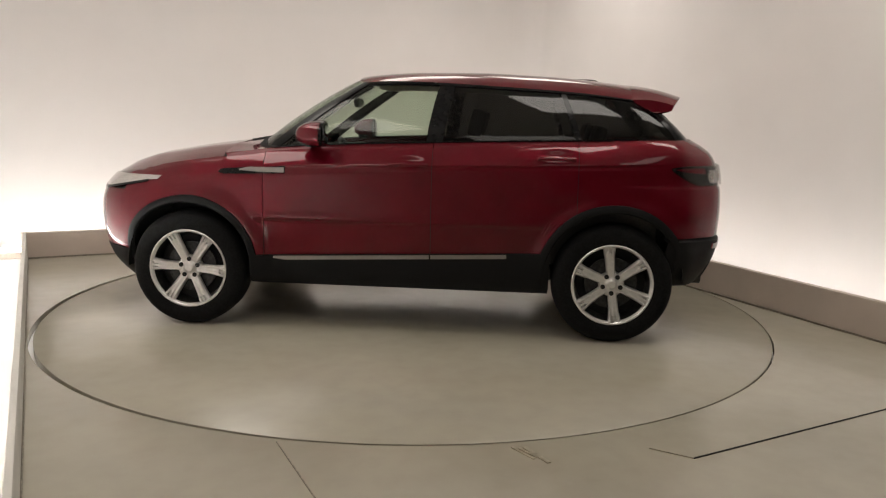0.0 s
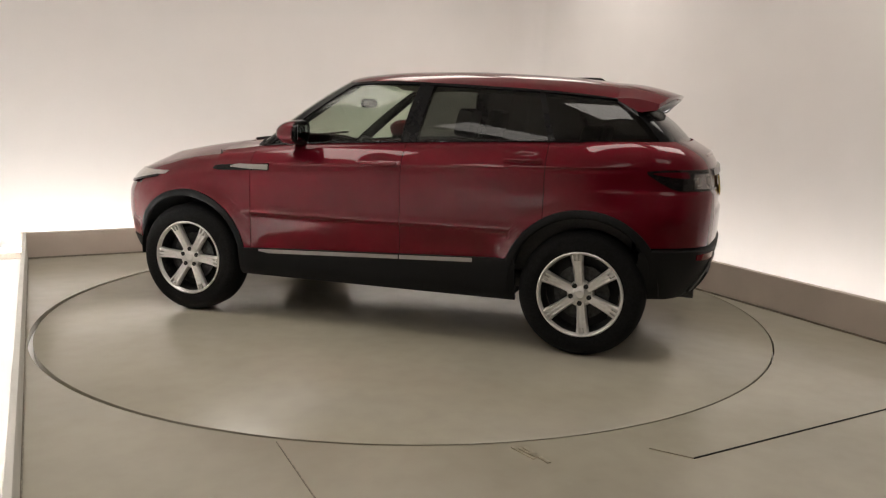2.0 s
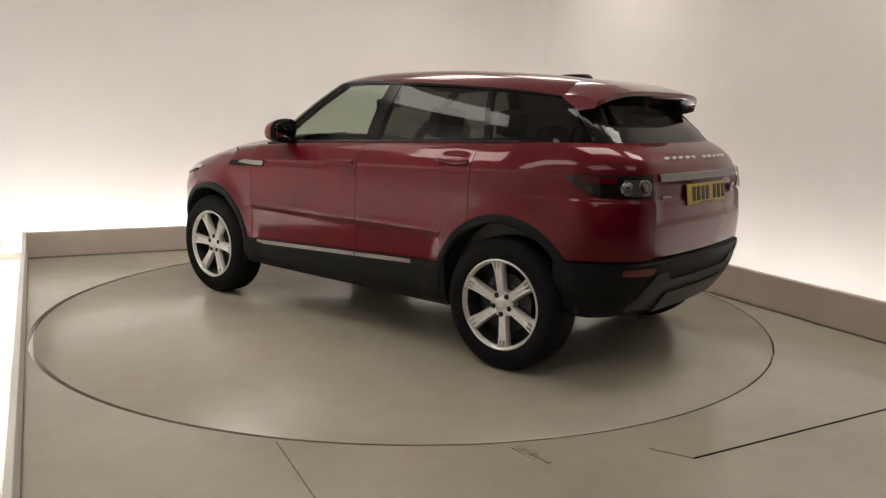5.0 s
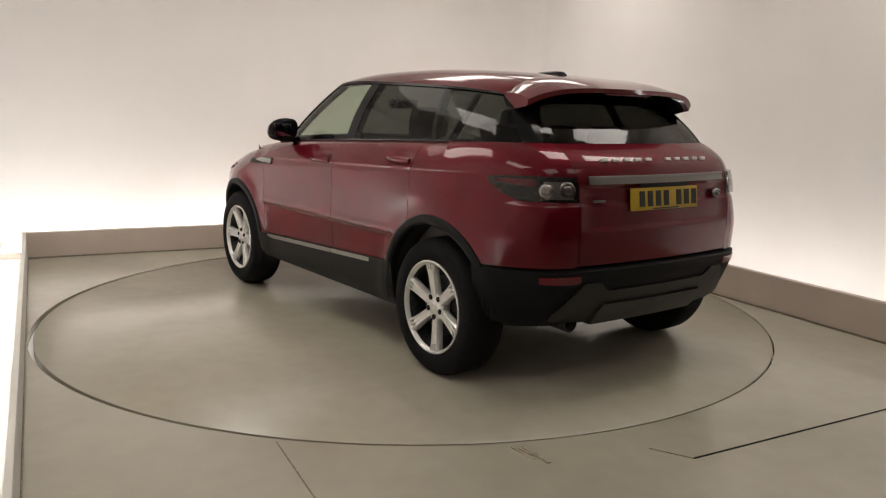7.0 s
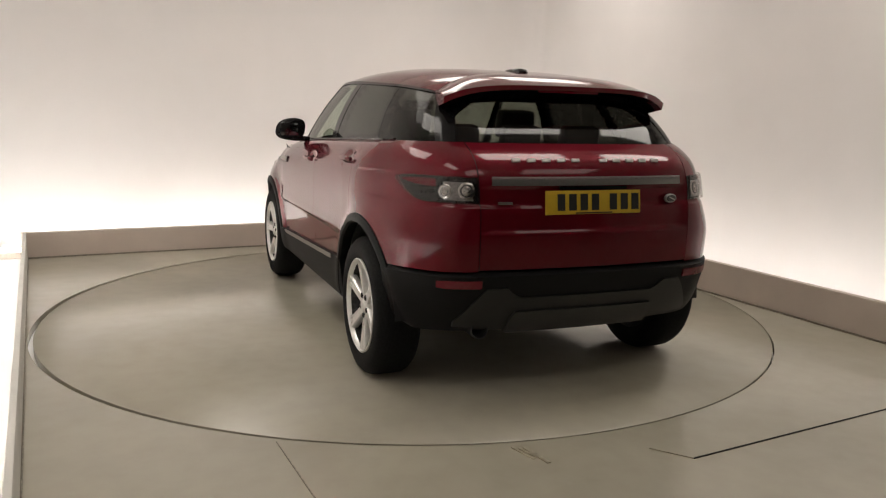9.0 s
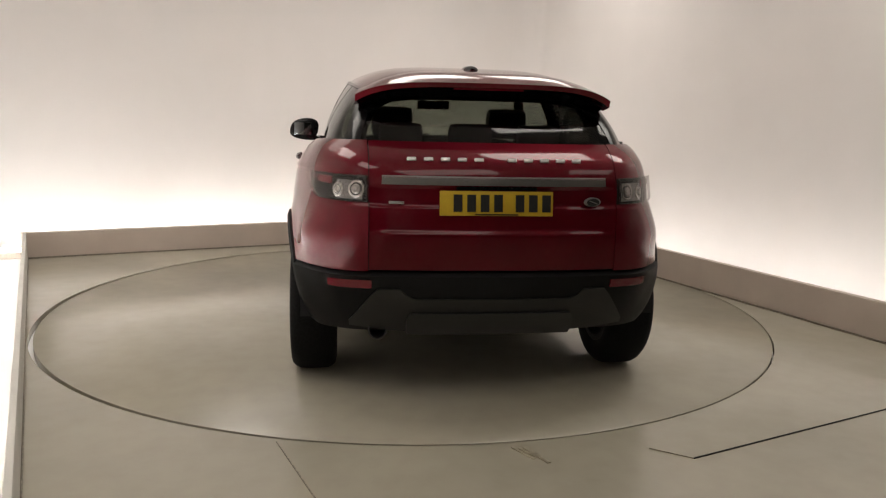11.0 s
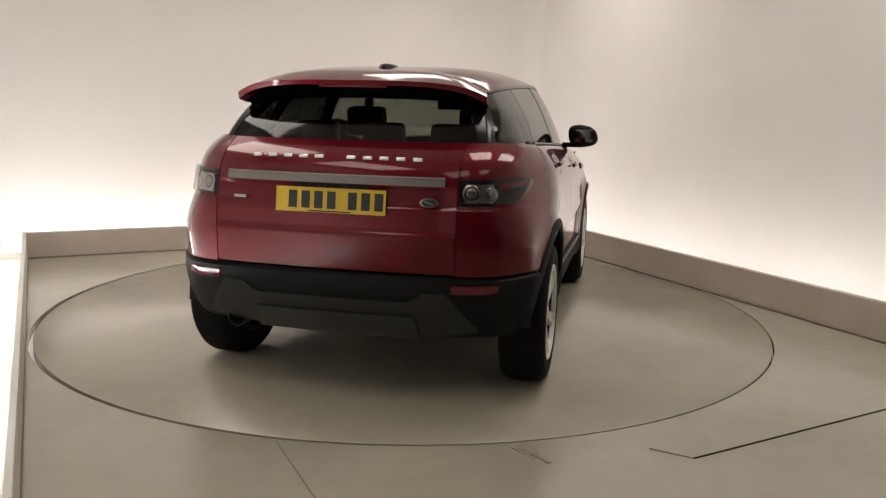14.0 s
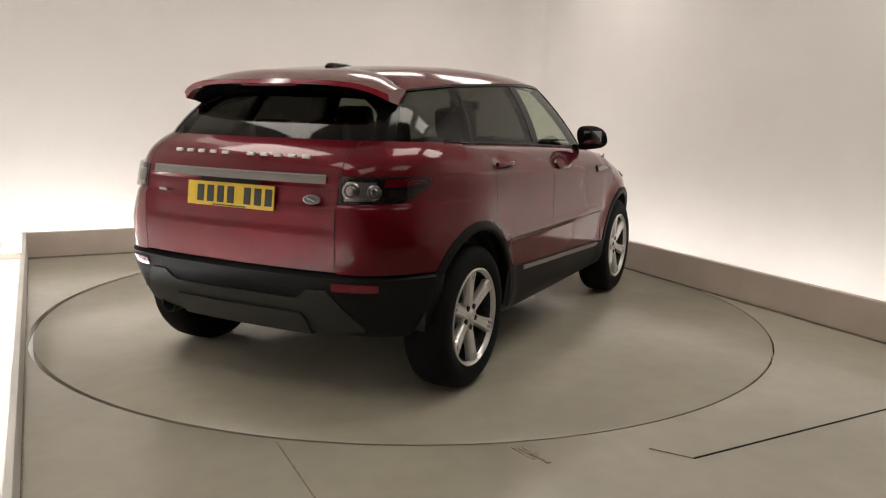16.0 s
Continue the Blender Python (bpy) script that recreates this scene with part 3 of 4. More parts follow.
def build_car():
    car = thing("car", "metallic red five-door crossover with black cladding on the turntable", "car")

    # dark structure behind the panel gaps, with the wheel openings left free
    def lower(x):
        low = 0.42 if x < -1.69 else 0.30
        return max(arch_z(x, AXLE, ARCH_F - 0.03, low), arch_z(x, -AXLE, ARCH_R - 0.03, low))
    cols = linspace(0, k_of_x(1.75), 14) + [k_of_x(x) for x in cluster(1.735, 0.925, 17)] + [k_of_x(x) for x in linspace(0.9, -0.9, 10)] + [k_of_x(x) for x in cluster(-0.925, -1.735, 17)] + linspace(k_of_x(-1.75), LAST, 14)
    body = part("body", sheet(cols, lower, lambda x: belt(x) - 0.012, 12, -0.036, 0), M_UNDER, car)
    part("body_side", mirrored(sheet(cols, lower, lambda x: belt(x) - 0.012, 12, -0.036, 0)), M_UNDER, car)
    bm = boxed(-0.90, 0.90, -0.74, 0.74, 0.275, 0.36, 0.02)
    box(bm, -1.88, -0.93, -0.50, 0.50, 0.34, 0.42, 0.02)
    box(bm, 0.93, 1.86, -0.55, 0.55, 0.27, 0.36, 0.02)
    part("underbody", bm, M_UNDER, car)
    for ax, rl in ((AXLE, ARCH_F - 0.035), (-AXLE, ARCH_R - 0.035)):
        rows = []
        for i in range(25):
            a = math.pi * (-0.02 + 1.02 * i / 24)
            rows.append([Vector((ax + rl * math.cos(a), y, HUB_Z + 0.018 + rl * math.sin(a))) for y in (0.55, 0.75, 0.895)])
        both("wheel_arch_liner", lambda rows=rows: grid_mesh(rows), M_UNDER, car)
        both("inner_wing", lambda ax=ax: boxed(ax - 0.42, ax + 0.42, 0.50, 0.56, 0.40, 1.0), M_UNDER, car)

    # doors
    front_door = lambda: sheet([k_of_x(x) for x in linspace(0.8385, -0.2073, 46)], lambda x: sill_top(x) - 0.02, belt, 96)

    def rear_bottom(x):
        return max(sill_top(x) - 0.02, arch_z(x, -AXLE, ARCH_R - 0.01, 0.0))
    rear_door = lambda: sheet([k_of_x(x) for x in linspace(-0.2107, -0.84, 24)] + [k_of_x(x) for x in cluster(-0.85, -1.0925, 19)], rear_bottom, belt, 96)
    for nm, make, hx in (("front_door", front_door, (0.055, -0.185)), ("rear_door", rear_door, (-0.85, -1.075))):
        for door, s in zip(both(nm, make, M_RED, car), (1, -1)):
            hz = 1.062 if hx[0] > 0 else 1.118
            fix = (lambda b: b) if s > 0 else mirrored

            def grip():
                rows = []
                for i in range(9):
                    x = hx[0] + (hx[1] - hx[0]) * i / 8
                    k = k_of_x(x)
                    p = skin_out(k, hz, 0.0)
                    o = 0.034 * math.sin(math.pi * min(max((i + 0.6) / 9.2, 0), 1)) ** 0.5
                    rows.append([p + Vector((0, o + 0.010 * math.cos(a), 0.013 * math.sin(a))) for a in [2 * math.pi * j / 10 for j in range(10)]])
                return grid_mesh(rows, close_v=True)
            part("door_handle", fix(grip()), M_RED, door)
    # waist strip under the side glass
    both("waist_trim", lambda: sheet([k_of_x(x) for x in linspace(0.80, -1.62, 40)], lambda x: belt(x) - 0.001, lambda x: belt(x) + 0.010, 2, 0.006, 0.02), M_GLOSSBLACK, car)

    # front wing, quarter, bumpers
    def wing_bottom(x):
        return max(arch_z(x, AXLE, ARCH_F - 0.01, 0.45), 0.45)
    wing_cols = [k_of_x(x) for x in linspace(1.80, 1.74, 3)] + [k_of_x(x) for x in cluster(1.735, 0.905, 25)] + [k_of_x(0.87), k_of_x(0.8415)]
    wings = both("front_wing", lambda: sheet(wing_cols, wing_bottom, belt, 30), M_RED, car)
    for w, s in zip(wings, (1, -1)):
        fix = (lambda b: b) if s > 0 else mirrored
        c = [k_of_x(x) for x in linspace(1.17, 0.70, 12)]
        part("side_vent", fix(sheet(c, lambda x: 0.982 + 0.016 * (1.17 - x) / 0.47 - 0.014 * min(1, (1.18 - x) / 0.10), lambda x: 0.990 + 0.034 * (1.17 - x) / 0.47 + 0.006 * min(1, (1.18 - x) / 0.1), 3, 0.006, 0.02)), M_GLOSSBLACK, w)
        c = [k_of_x(x) for x in linspace(0.98, 0.705, 9)]
        part("vent_trim", fix(sheet(c, lambda x: 0.994 - 0.006 * min(1, (0.98 - x) / 0.12), lambda x: 1.000 + 0.016 * min(1, (0.98 - x) / 0.06) + 0.03 * (0.98 - x), 3, 0.011, 0.02)), M_STRIP, w, "silver vent blade")

    def quarter_bottom(x):
        return max(arch_z(x, -AXLE, ARCH_R - 0.01, 0.0), 0.660 if x < -1.60 else 0.5)
    k17 = k_of_x(-1.70)
    edge = [k_at(0.5795, 0.660 + 0.585 * i / 20) for i in range(21)]

    def gate_edge(v):
        i = min(int(v * 20), 19)
        return edge[i] + (edge[i + 1] - edge[i]) * (v * 20 - i)
    q_cols = [k_of_x(x) for x in linspace(-1.0958, -1.68, 30)] + [lambda v, u=u: k17 + (gate_edge(v) - k17) * u for u in linspace(0, 1, 20)]
    both("rear_quarter", lambda: sheet(q_cols, quarter_bottom, belt, 80), M_RED, car)

    # tailgate: one sheet across the rear
    def tailgate():
        rows, nr = [], 80
        for r in range(nr):
            z = 0.668 + (1.243 - 0.668) * r / (nr - 1)
            h = linspace(k_at(0.5755, z), LAST, 18)
            g = 0.014 * min(1.0, max(0.0, (z - 0.832) / 0.022)) * min(1.0, max(0.0, (1.052 - z) / 0.012))
            left = [skin_out(k, z, -g * min(1.0, j / 2)) for j, k in enumerate(h)]
            rows.append(left + [Vector((p.x, -p.y, p.z)) for p in left[-2::-1]])
        inner = [p + Vector((0.03, 0, 0)) for p in rows[0]]
        return grid_mesh([inner] + rows)
    gate = part("tailgate", tailgate(), M_RED, car)

    def across(y, z0, z1, off, n=14, rows=4, rim=0.02):
        """A strip over the middle of the rear."""
        h = linspace(k_rear(y), LAST - 1e-6, n)
        out = []
        for r in range(rows):
            z = z0 + (z1 - z0) * r / (rows - 1)
            left = [skin_out(k, z, off) for k in h]
            out.append(left + [Vector((p.x, -p.y, p.z)) for p in left[-2::-1]])
        inner0 = [p + Vector((rim, 0, 0)) for p in out[0]]
        inner1 = [p + Vector((rim, 0, 0)) for p in out[-1]]
        return grid_mesh([inner0] + out + [inner1])
    bar = part("light_bar", across(0.560, 1.054, 1.084, 0.010), M_BAR, gate, "brushed grey metal bar between the tail lamps")
    part("bar_edge", across(0.560, 1.085, 1.091, 0.014, 14, 3, 0.02), M_STRIP, bar)

    # number plate: a yellow sheet with plain dark bars
    tilt = 0.12
    plate_at = pose(x_rear(0.985) + 0.006, 0.0, 0.976) @ Matrix.Rotation(tilt, 4, "Y")
    plate = part("number_plate", boxed(-0.006, 0.0, -0.262, 0.262, -0.056, 0.056, 0.002, plate_at), M_YELLOW, gate, "yellow rear number plate with black bars")
    for i in range(7):
        y = 0.205 - i * 0.062 - (0.038 if i > 3 else 0)
        part("plate_bar", boxed(-0.0085, -0.005, y - 0.046, y - 0.006, -0.038, 0.040, 0, plate_at), M_INK, plate, smooth=False)
    part("plate_bar", boxed(-0.0085, -0.005, -0.10, 0.10, -0.053, -0.047, 0, plate_at), M_INK, plate, smooth=False)
    # marque lettering as plain silver bars
    for i in range(11):
        if i == 5:
            continue
        y = 0.385 - i * 0.077
        p = skin_out(k_rear(abs(y)), 1.168, 0.0)
        m = pose(p.x, y, 1.168) @ Matrix.Rotation(radians(26), 4, "Y") @ Matrix.Rotation(-0.10 * y, 4, "Z")
        part("badge_bar", boxed(-0.008, 0.004, -0.021, 0.021, -0.0085, 0.0085, 0.003, m), M_SILVER, gate, "silver badge bar")
    p = skin_out(k_rear(0.44), 0.985, 0.0)
    bm = revolve([(0.0005, 0.012), (0.036, 0.012), (0.042, 0.008), (0.043, 0.0)], 28)
    for v in bm.verts:
        v.co = Vector((-v.co.y, v.co.x, v.co.z * 0.52))
    bmesh.ops.transform(bm, matrix=pose(p.x + 0.006, -0.455, 0.985, 0, 0, 12), verts=bm.verts)
    oval = part("oval_badge", bm, M_STRIP, gate, "silver oval badge with a dark face")
    bm = revolve([(0.0005, 0.0145), (0.032, 0.0140), (0.034, 0.011)], 28)
    for v in bm.verts:
        v.co = Vector((-v.co.y, v.co.x, v.co.z * 0.50))
    bmesh.ops.transform(bm, matrix=pose(p.x + 0.006, -0.455, 0.985, 0, 0, 12), verts=bm.verts)
    part("badge_face", bm, M_DARKMETAL, oval)
    bm = boxed(-0.018, -0.0155, -0.022, 0.022, -0.0025, 0.0025, 0.0, pose(p.x + 0.006, -0.455, 0.985, 0, 0, 12) @ Matrix.Rotation(0.35, 4, "X"))
    part("badge_stroke", bm, M_STRIP, oval)
    p = skin_out(k_rear(0.44), 0.985, 0.0)
    part("model_badge", boxed(-0.004, 0.004, -0.034, 0.034, -0.006, 0.006, 0.001, pose(p.x + 0.010, 0.455, 0.975, 0, 0, -12)), M_STRIP, gate, "small silver badge")

    for y in (0.19, -0.19):
        part("plate_screw", boxed(-0.0075, -0.005, y - 0.006, y + 0.006, 0.040, 0.050, 0.001, plate_at), M_YELLOW, plate)
    part("tailgate_handle", across(0.20, 1.036, 1.052, 0.001, 8, 3, 0.01), M_GLOSSBLACK, gate)

    # tail lamps
    def lamp_lo(x):
        return 0.972 + 0.092 * max(0.0, min(1.0, (x + 1.87) / 0.185)) ** 1.7

    def lamp_hi(x):
        return 1.090 - 0.012 * max(0.0, min(1.0, (x + 1.84) / 0.16)) ** 2
    k168 = k_of_x(-1.685)
    rim_k = [k_at(0.582, 0.965 + 0.13 * i / 8) for i in range(9)]

    def lamp_col(u, a=0.0):
        return lambda v: k168 + (rim_k[min(8, max(0, round(v * 8)))] - k168) * u + a
    lc = [lamp_col(u) for u in linspace(0, 1, 24)]
    for lamp, s in zip(both("tail_lamp", lambda: sheet(lc, lamp_lo, lamp_hi, 10, 0.002, 0.03), M_DARKLENS, car, "clear tail lamp with round lights and a red tip"), (1, -1)):
        fix = (lambda b: b) if s > 0 else mirrored

        def on_lamp(y, z, off):
            return skin_out(k_at(y, z), z, off)
        # pale reflector bowl, two round lights with rings, red outer tip, clear cover
        part("lamp_reflector", fix(sheet([lamp_col(u) for u in linspace(0.60, 0.94, 12)], lambda x: lamp_lo(x) + 0.014, lambda x: lamp_hi(x) - 0.022, 6, 0.005, 0.01)), M_DULL, lamp)
        part("lamp_red_strip", fix(sheet([lamp_col(u) for u in linspace(0.06, 0.50, 12)], lambda x: lamp_lo(x) + 0.62 * (lamp_hi(x) - lamp_lo(x)), lambda x: lamp_hi(x) - 0.012, 4, 0.006, 0.01)), M_REDLENS, lamp)
        for y, z, r, mat in ((0.632, 1.030, 0.040, M_CHROME), (0.632, 1.030, 0.033, M_DARKMETAL), (0.632, 1.030, 0.025, M_LAMPLIGHT), (0.632, 1.030, 0.009, M_CHROME), (0.712, 1.024, 0.034, M_CHROME), (0.712, 1.024, 0.027, M_DULL), (0.712, 1.024, 0.018, M_LAMPLIGHT)):
            p, q = on_lamp(y, z, 0.013 - r * 0.2), on_lamp(y, z, 0.04)
            rot = (q - p).to_track_quat("Z", "Y").to_matrix().to_4x4()
            bm = revolve([(0.0005, 0.003), (r * 0.8, 0.003), (r, 0.0), (r, -0.012)], 22, "z")
            bmesh.ops.transform(bm, matrix=Matrix.Translation(p) @ rot, verts=bm.verts)
            part("lamp_ring", fix(bm), mat, lamp)
        cover = part("lamp_cover", fix(sheet(lc, lamp_lo, lamp_hi, 10, 0.020, 0.012)), M_LENS, lamp)
        cover.visible_shadow = False

    # rear bumper, skid panel, reflectors, exhaust
    def rear_bumper():
        h = linspace(k_of_x(-1.655), LAST, 34)
        rows = []
        for r in range(14):
            v = r / 13
            row = []
            for k in h:
                x = plan(k, 0.8)[0]
                zt = 0.640
                zb = 0.36 + 0.10 * min(max((x + 1.90) / 0.22, 0.0), 1.0)
                row.append(skin_out(k, zb + (zt - zb) * v, 0.012))
            rows.append(row + [Vector((p.x, -p.y, p.z)) for p in row[-2::-1]])
        top = [Vector((p.x * 0.985, p.y * 0.97, p.z + 0.022)) for p in rows[-1]]
        low = [Vector((p.x + 0.16, p.y * 0.9, p.z - 0.03)) for p in rows[0]]
        return grid_mesh([low] + rows + [top])
    bumper = part("rear_bumper", rear_bumper(), M_BLACK, car, "black textured plastic rear bumper")

    def skid(ymax, bottom, top, off, n=41):
        """A panel over the bumper's middle, its height set by functions of the distance from the middle."""
        rows = []
        for r in range(7):
            row = []
            for i in range(n):
                y = ymax * (-1 + 2 * i / (n - 1))
                z = bottom(abs(y)) + (top(abs(y)) - bottom(abs(y))) * r / 6
                p = skin_out(min(k_rear(abs(y)), LAST - 1e-6), z, off)
                row.append(Vector((p.x, math.copysign(p.y, y), p.z)))
            rows.append(row)
        back0 = [p + Vector((0.05, 0, 0)) for p in rows[0]]
        back1 = [p + Vector((0.03, 0, 0.006)) for p in rows[-1]]
        rows = [back0] + rows + [back1]
        rows = [[r[0] + Vector((0.04, 0, 0))] + r + [r[-1] + Vector((0.04, 0, 0))] for r in rows]
        return grid_mesh(rows)

    def ramp(y, a, b, za, zb):
        return za + (zb - za) * min(1.0, max(0.0, (y - a) / (b - a)))
    part("skid_panel", skid(0.665, lambda y: ramp(y, 0.42, 0.66, 0.368, 0.395), lambda y: ramp(y, 0.38, 0.43, 0.538, 0.584) - ramp(y, 0.54, 0.665, 0.0, 0.165), 0.022), M_GREY, bumper, "dark grey skid panel")
    part("skid_insert", skid(0.40, lambda y: 0.364, lambda y: ramp(y, 0.38, 0.40, 0.472, 0.44), 0.036), M_GREY_LIGHT, bumper)
    both("reflector", lambda: sheet(linspace(k_rear(0.75), k_rear(0.56), 10), lambda x: 0.586 + 0.012 * min(1.0, max(0.0, (x + 1.98) / 0.08)), lambda x: 0.622 - 0.004 * min(1.0, max(0.0, (x + 1.98) / 0.08)), 4, 0.018, 0.02), M_REDLENS, bumper, "red reflector")
    ex = revolve([(0.036, -0.20), (0.042, -0.20), (0.045, 0.0), (0.040, 0.002), (0.037, -0.02), (0.034, -0.2)], 24)
    bmesh.ops.transform(ex, matrix=pose(-1.945, 0.53, 0.362) @ Matrix.Rotation(radians(90), 4, "Z"), verts=ex.verts)
    part("exhaust_tip", ex, M_DARKMETAL, car, "dull steel exhaust tip")
    sil = revolve([(0.0005, -0.3), (0.09, -0.3), (0.10, -0.28), (0.10, 0.28), (0.09, 0.3), (0.0005, 0.3)], 20)
    bmesh.ops.transform(sil, matrix=pose(-1.70, 0.1, 0.40), verts=sil.verts)
    part("silencer", sil, M_DARKMETAL, car)

    # cladding: arches and sills
    for ax, r0 in ((AXLE, ARCH_F), (-AXLE, ARCH_R)):
        def ring(ax=ax, r0=r0):
            rows = []
            for i in range(45):
                a = math.pi * (-0.035 + 1.07 * i / 44)
                line = []
                for rr, o in ((r0 + 0.004, -0.006), (r0, 0.008), (r0 - 0.018, 0.015), (r0 - 0.036, 0.015), (r0 - 0.046, 0.006), (r0 - 0.050, -0.05)):
                    x, z = ax + rr * math.cos(a), HUB_Z + 0.02 + rr * math.sin(a)
                    z = max(z, 0.27)
                    line.append(skin_out(k_of_x(x), z, o))
                rows.append(line)
            return grid_mesh(rows)
        both("arch_cladding", ring, M_BLACK, car, "black textured plastic arch trim")
    sill_x = linspace(0.93, -0.94, 30)
    for sill, s in zip(both("sill", lambda: sheet([k_of_x(x) for x in sill_x], 0.292, sill_top, 8, 0.014, 0.03), M_BLACK, car, "black textured plastic sill"), (1, -1)):
        fix = (lambda b: b) if s > 0 else mirrored
        for a, b in ((0.78, -0.203), (-0.213, -0.68)):
            part("sill_strip", fix(sheet([k_of_x(x) for x in linspace(a, b, 14)], lambda x: sill_top(x) - 0.030 if x < 0.74 else sill_top(x) - 0.030 + (x - 0.74) * 0.3, lambda x: sill_top(x) - 0.006, 3, 0.020, 0.02)), M_STRIP, sill, "brushed metal sill strip")

    # nose
    front = both("front_bumper", lambda: sheet(linspace(0, k_of_x(1.795), 22), 0.47, 0.845, 14), M_RED, car)
    both("lower_grille", lambda: sheet(linspace(0, k_of_x(1.735), 18), 0.25, 0.465, 8, 0.006), M_BLACK, car, "black lower bumper")
    part("grille", sheet(linspace(0, k_front(0.50), 10), 0.79, 0.88, 4, 0.008), M_GLOSSBLACK, car)
    part("grille_half", mirrored(sheet(linspace(0, k_front(0.50), 10), 0.79, 0.88, 4, 0.008)), M_GLOSSBLACK, car)
    for lamp, s in zip(both("headlamp", lambda: sheet(linspace(k_front(0.505), k_of_x(1.60), 18), lambda x: 0.85 + 0.07 * max(0, min(1, (1.95 - x) / 0.33)), lambda x: min(belt(x) - 0.006, 0.935 + 0.02 * (1.95 - x)), 6, 0.006), M_LAMPLIGHT, car, "clear slim headlamp"), (1, -1)):
        fix = (lambda b: b) if s > 0 else mirrored
        part("lamp_border", fix(sheet(linspace(k_front(0.505), k_of_x(1.66), 14), lambda x: 0.838 + 0.07 * max(0, min(1, (1.95 - x) / 0.33)), lambda x: 0.853 + 0.07 * max(0, min(1, (1.95 - x) / 0.33)), 2, 0.009)), M_GLOSSBLACK, lamp)

    both("nose_panel", lambda: sheet(linspace(0, k_of_x(1.797), 22), lambda x: 0.884 if x > 2.085 else min(belt(x) - 0.010, 0.935 + 0.02 * (1.95 - x)) + 0.002, belt, 4), M_RED, car)

    # bonnet
    rows = []
    for x in linspace(2.075, 0.80, 34):
        k = k_of_x(x)
        e = skin(k, belt(x))
        c = 0.092 * min(1.0, (2.085 - x) / 0.24) ** 0.55
        q = min(max((1.35 - x) / 0.55, 0.0), 1.0)
        c *= 1 - 0.72 * q * q * (3 - 2 * q)
        row = []
        for i in range(25):
            s = -1 + 2 * i / 24
            row.append(Vector((e.x, e.y * s, e.z + c * (1 - abs(s) ** 3.2) + 0.008 * math.exp(-((abs(s) - 0.68) / 0.07) ** 2) * min(1, c / 0.05))))
        rows.append(row)
    part("bonnet", grid_mesh(rows), M_RED, car)
    part("cowl", house_sheet(0, 3.1, -0.10, 0.04, 24, 3, 0.012), M_BLACK, car)
    part("cowl_half", mirrored(house_sheet(0, 3.1, -0.10, 0.04, 24, 3, 0.012)), M_BLACK, car)
    for y in (0.45, -0.2):
        part("wiper", tube([(1.02, y + 0.1, 1.170), (0.98, y - 0.2, 1.184), (0.91, y - 0.48, 1.20)], 0.008), M_BLACK, car)

    # glass and pillars
    def screen(k, v0, v1, cols, off=0.0):
        rows = []
        for i in range(9):
            v = v0 + (v1 - v0) * i / 8
            left = [house(k + (RINGS - k) * j / cols if k > 5 else k * (1 - j / cols), v, off) for j in range(cols + 1)]
            rows.append(left + [Vector((p.x, -p.y, p.z)) for p in left[-2::-1]])
        return grid_mesh(rows)
    part("windscreen", screen(2.78, 0.03, 0.99, 14), M_GLASS, car, "clear windscreen")
    part("rear_window", screen(8.95, 0.0, 0.995, 14), M_REARGLASS, car, "smoked rear window")
    both("a_pillar", lambda: house_sheet(2.76, (3.12, 3.16), -0.02, 1.0, 6, 10, 0.006, 0.05), M_GLOSSBLACK, car)
    K = {"b0": (4.94, 4.87), "b1": (5.07, 5.06), "c0": (6.04, 6.0), "c1": (6.10, 6.06), "d0": (8.05, 7.95)}
    for nm, a, b, mat, lab in (("front_window", (3.14, 3.18), K["b0"], M_GLASS, "clear tinted front door window"), ("rear_side_window", K["b1"], K["c0"], M_PRIVACY, "dark privacy glass"), ("quarter_window", K["c1"], K["d0"], M_PRIVACY, "dark privacy glass")):
        both(nm, lambda a=a, b=b: house_sheet(a, b, 0.0, 0.985, 18, 9), mat, car, lab)
    both("b_pillar", lambda: house_sheet(K["b0"], K["b1"], -0.02, 0.99, 4, 8, 0.002, 0.04), M_GLOSSBLACK, car)
    both("c_pillar", lambda: house_sheet(K["c0"], K["c1"], -0.02, 0.99, 3, 8, 0.001, 0.04), M_GLOSSBLACK, car)
    both("d_pillar", lambda: house_sheet(K["d0"], (8.97, 8.97), -0.02, 0.99, 10, 8, 0.003, 0.05), M_GLOSSBLACK, car)
    both("window_wing", lambda: house_sheet((8.95, 8.95), (8.19, 9.75), 0.5, 0.985, 8, 8, 0.006, 0.015), M_GLOSSBLACK, car, "black wing panel between spoiler and rear window")
    both("window_rail", lambda: house_sheet(3.0, 8.6, 0.965, 1.01, 50, 3, 0.005, 0.02), M_GLOSSBLACK, car)

    # roof with a dark centre glass panel, spoiler, aerial
    roof = part("roof", grid_mesh([roof_row(x) for x in linspace(0.355, -1.44, 40)]), M_RED, car)
    part("headlining", grid_mesh([roof_row(x, 13, -0.035, 0.96) for x in linspace(0.33, -1.40, 16)]), M_CREAM, car)

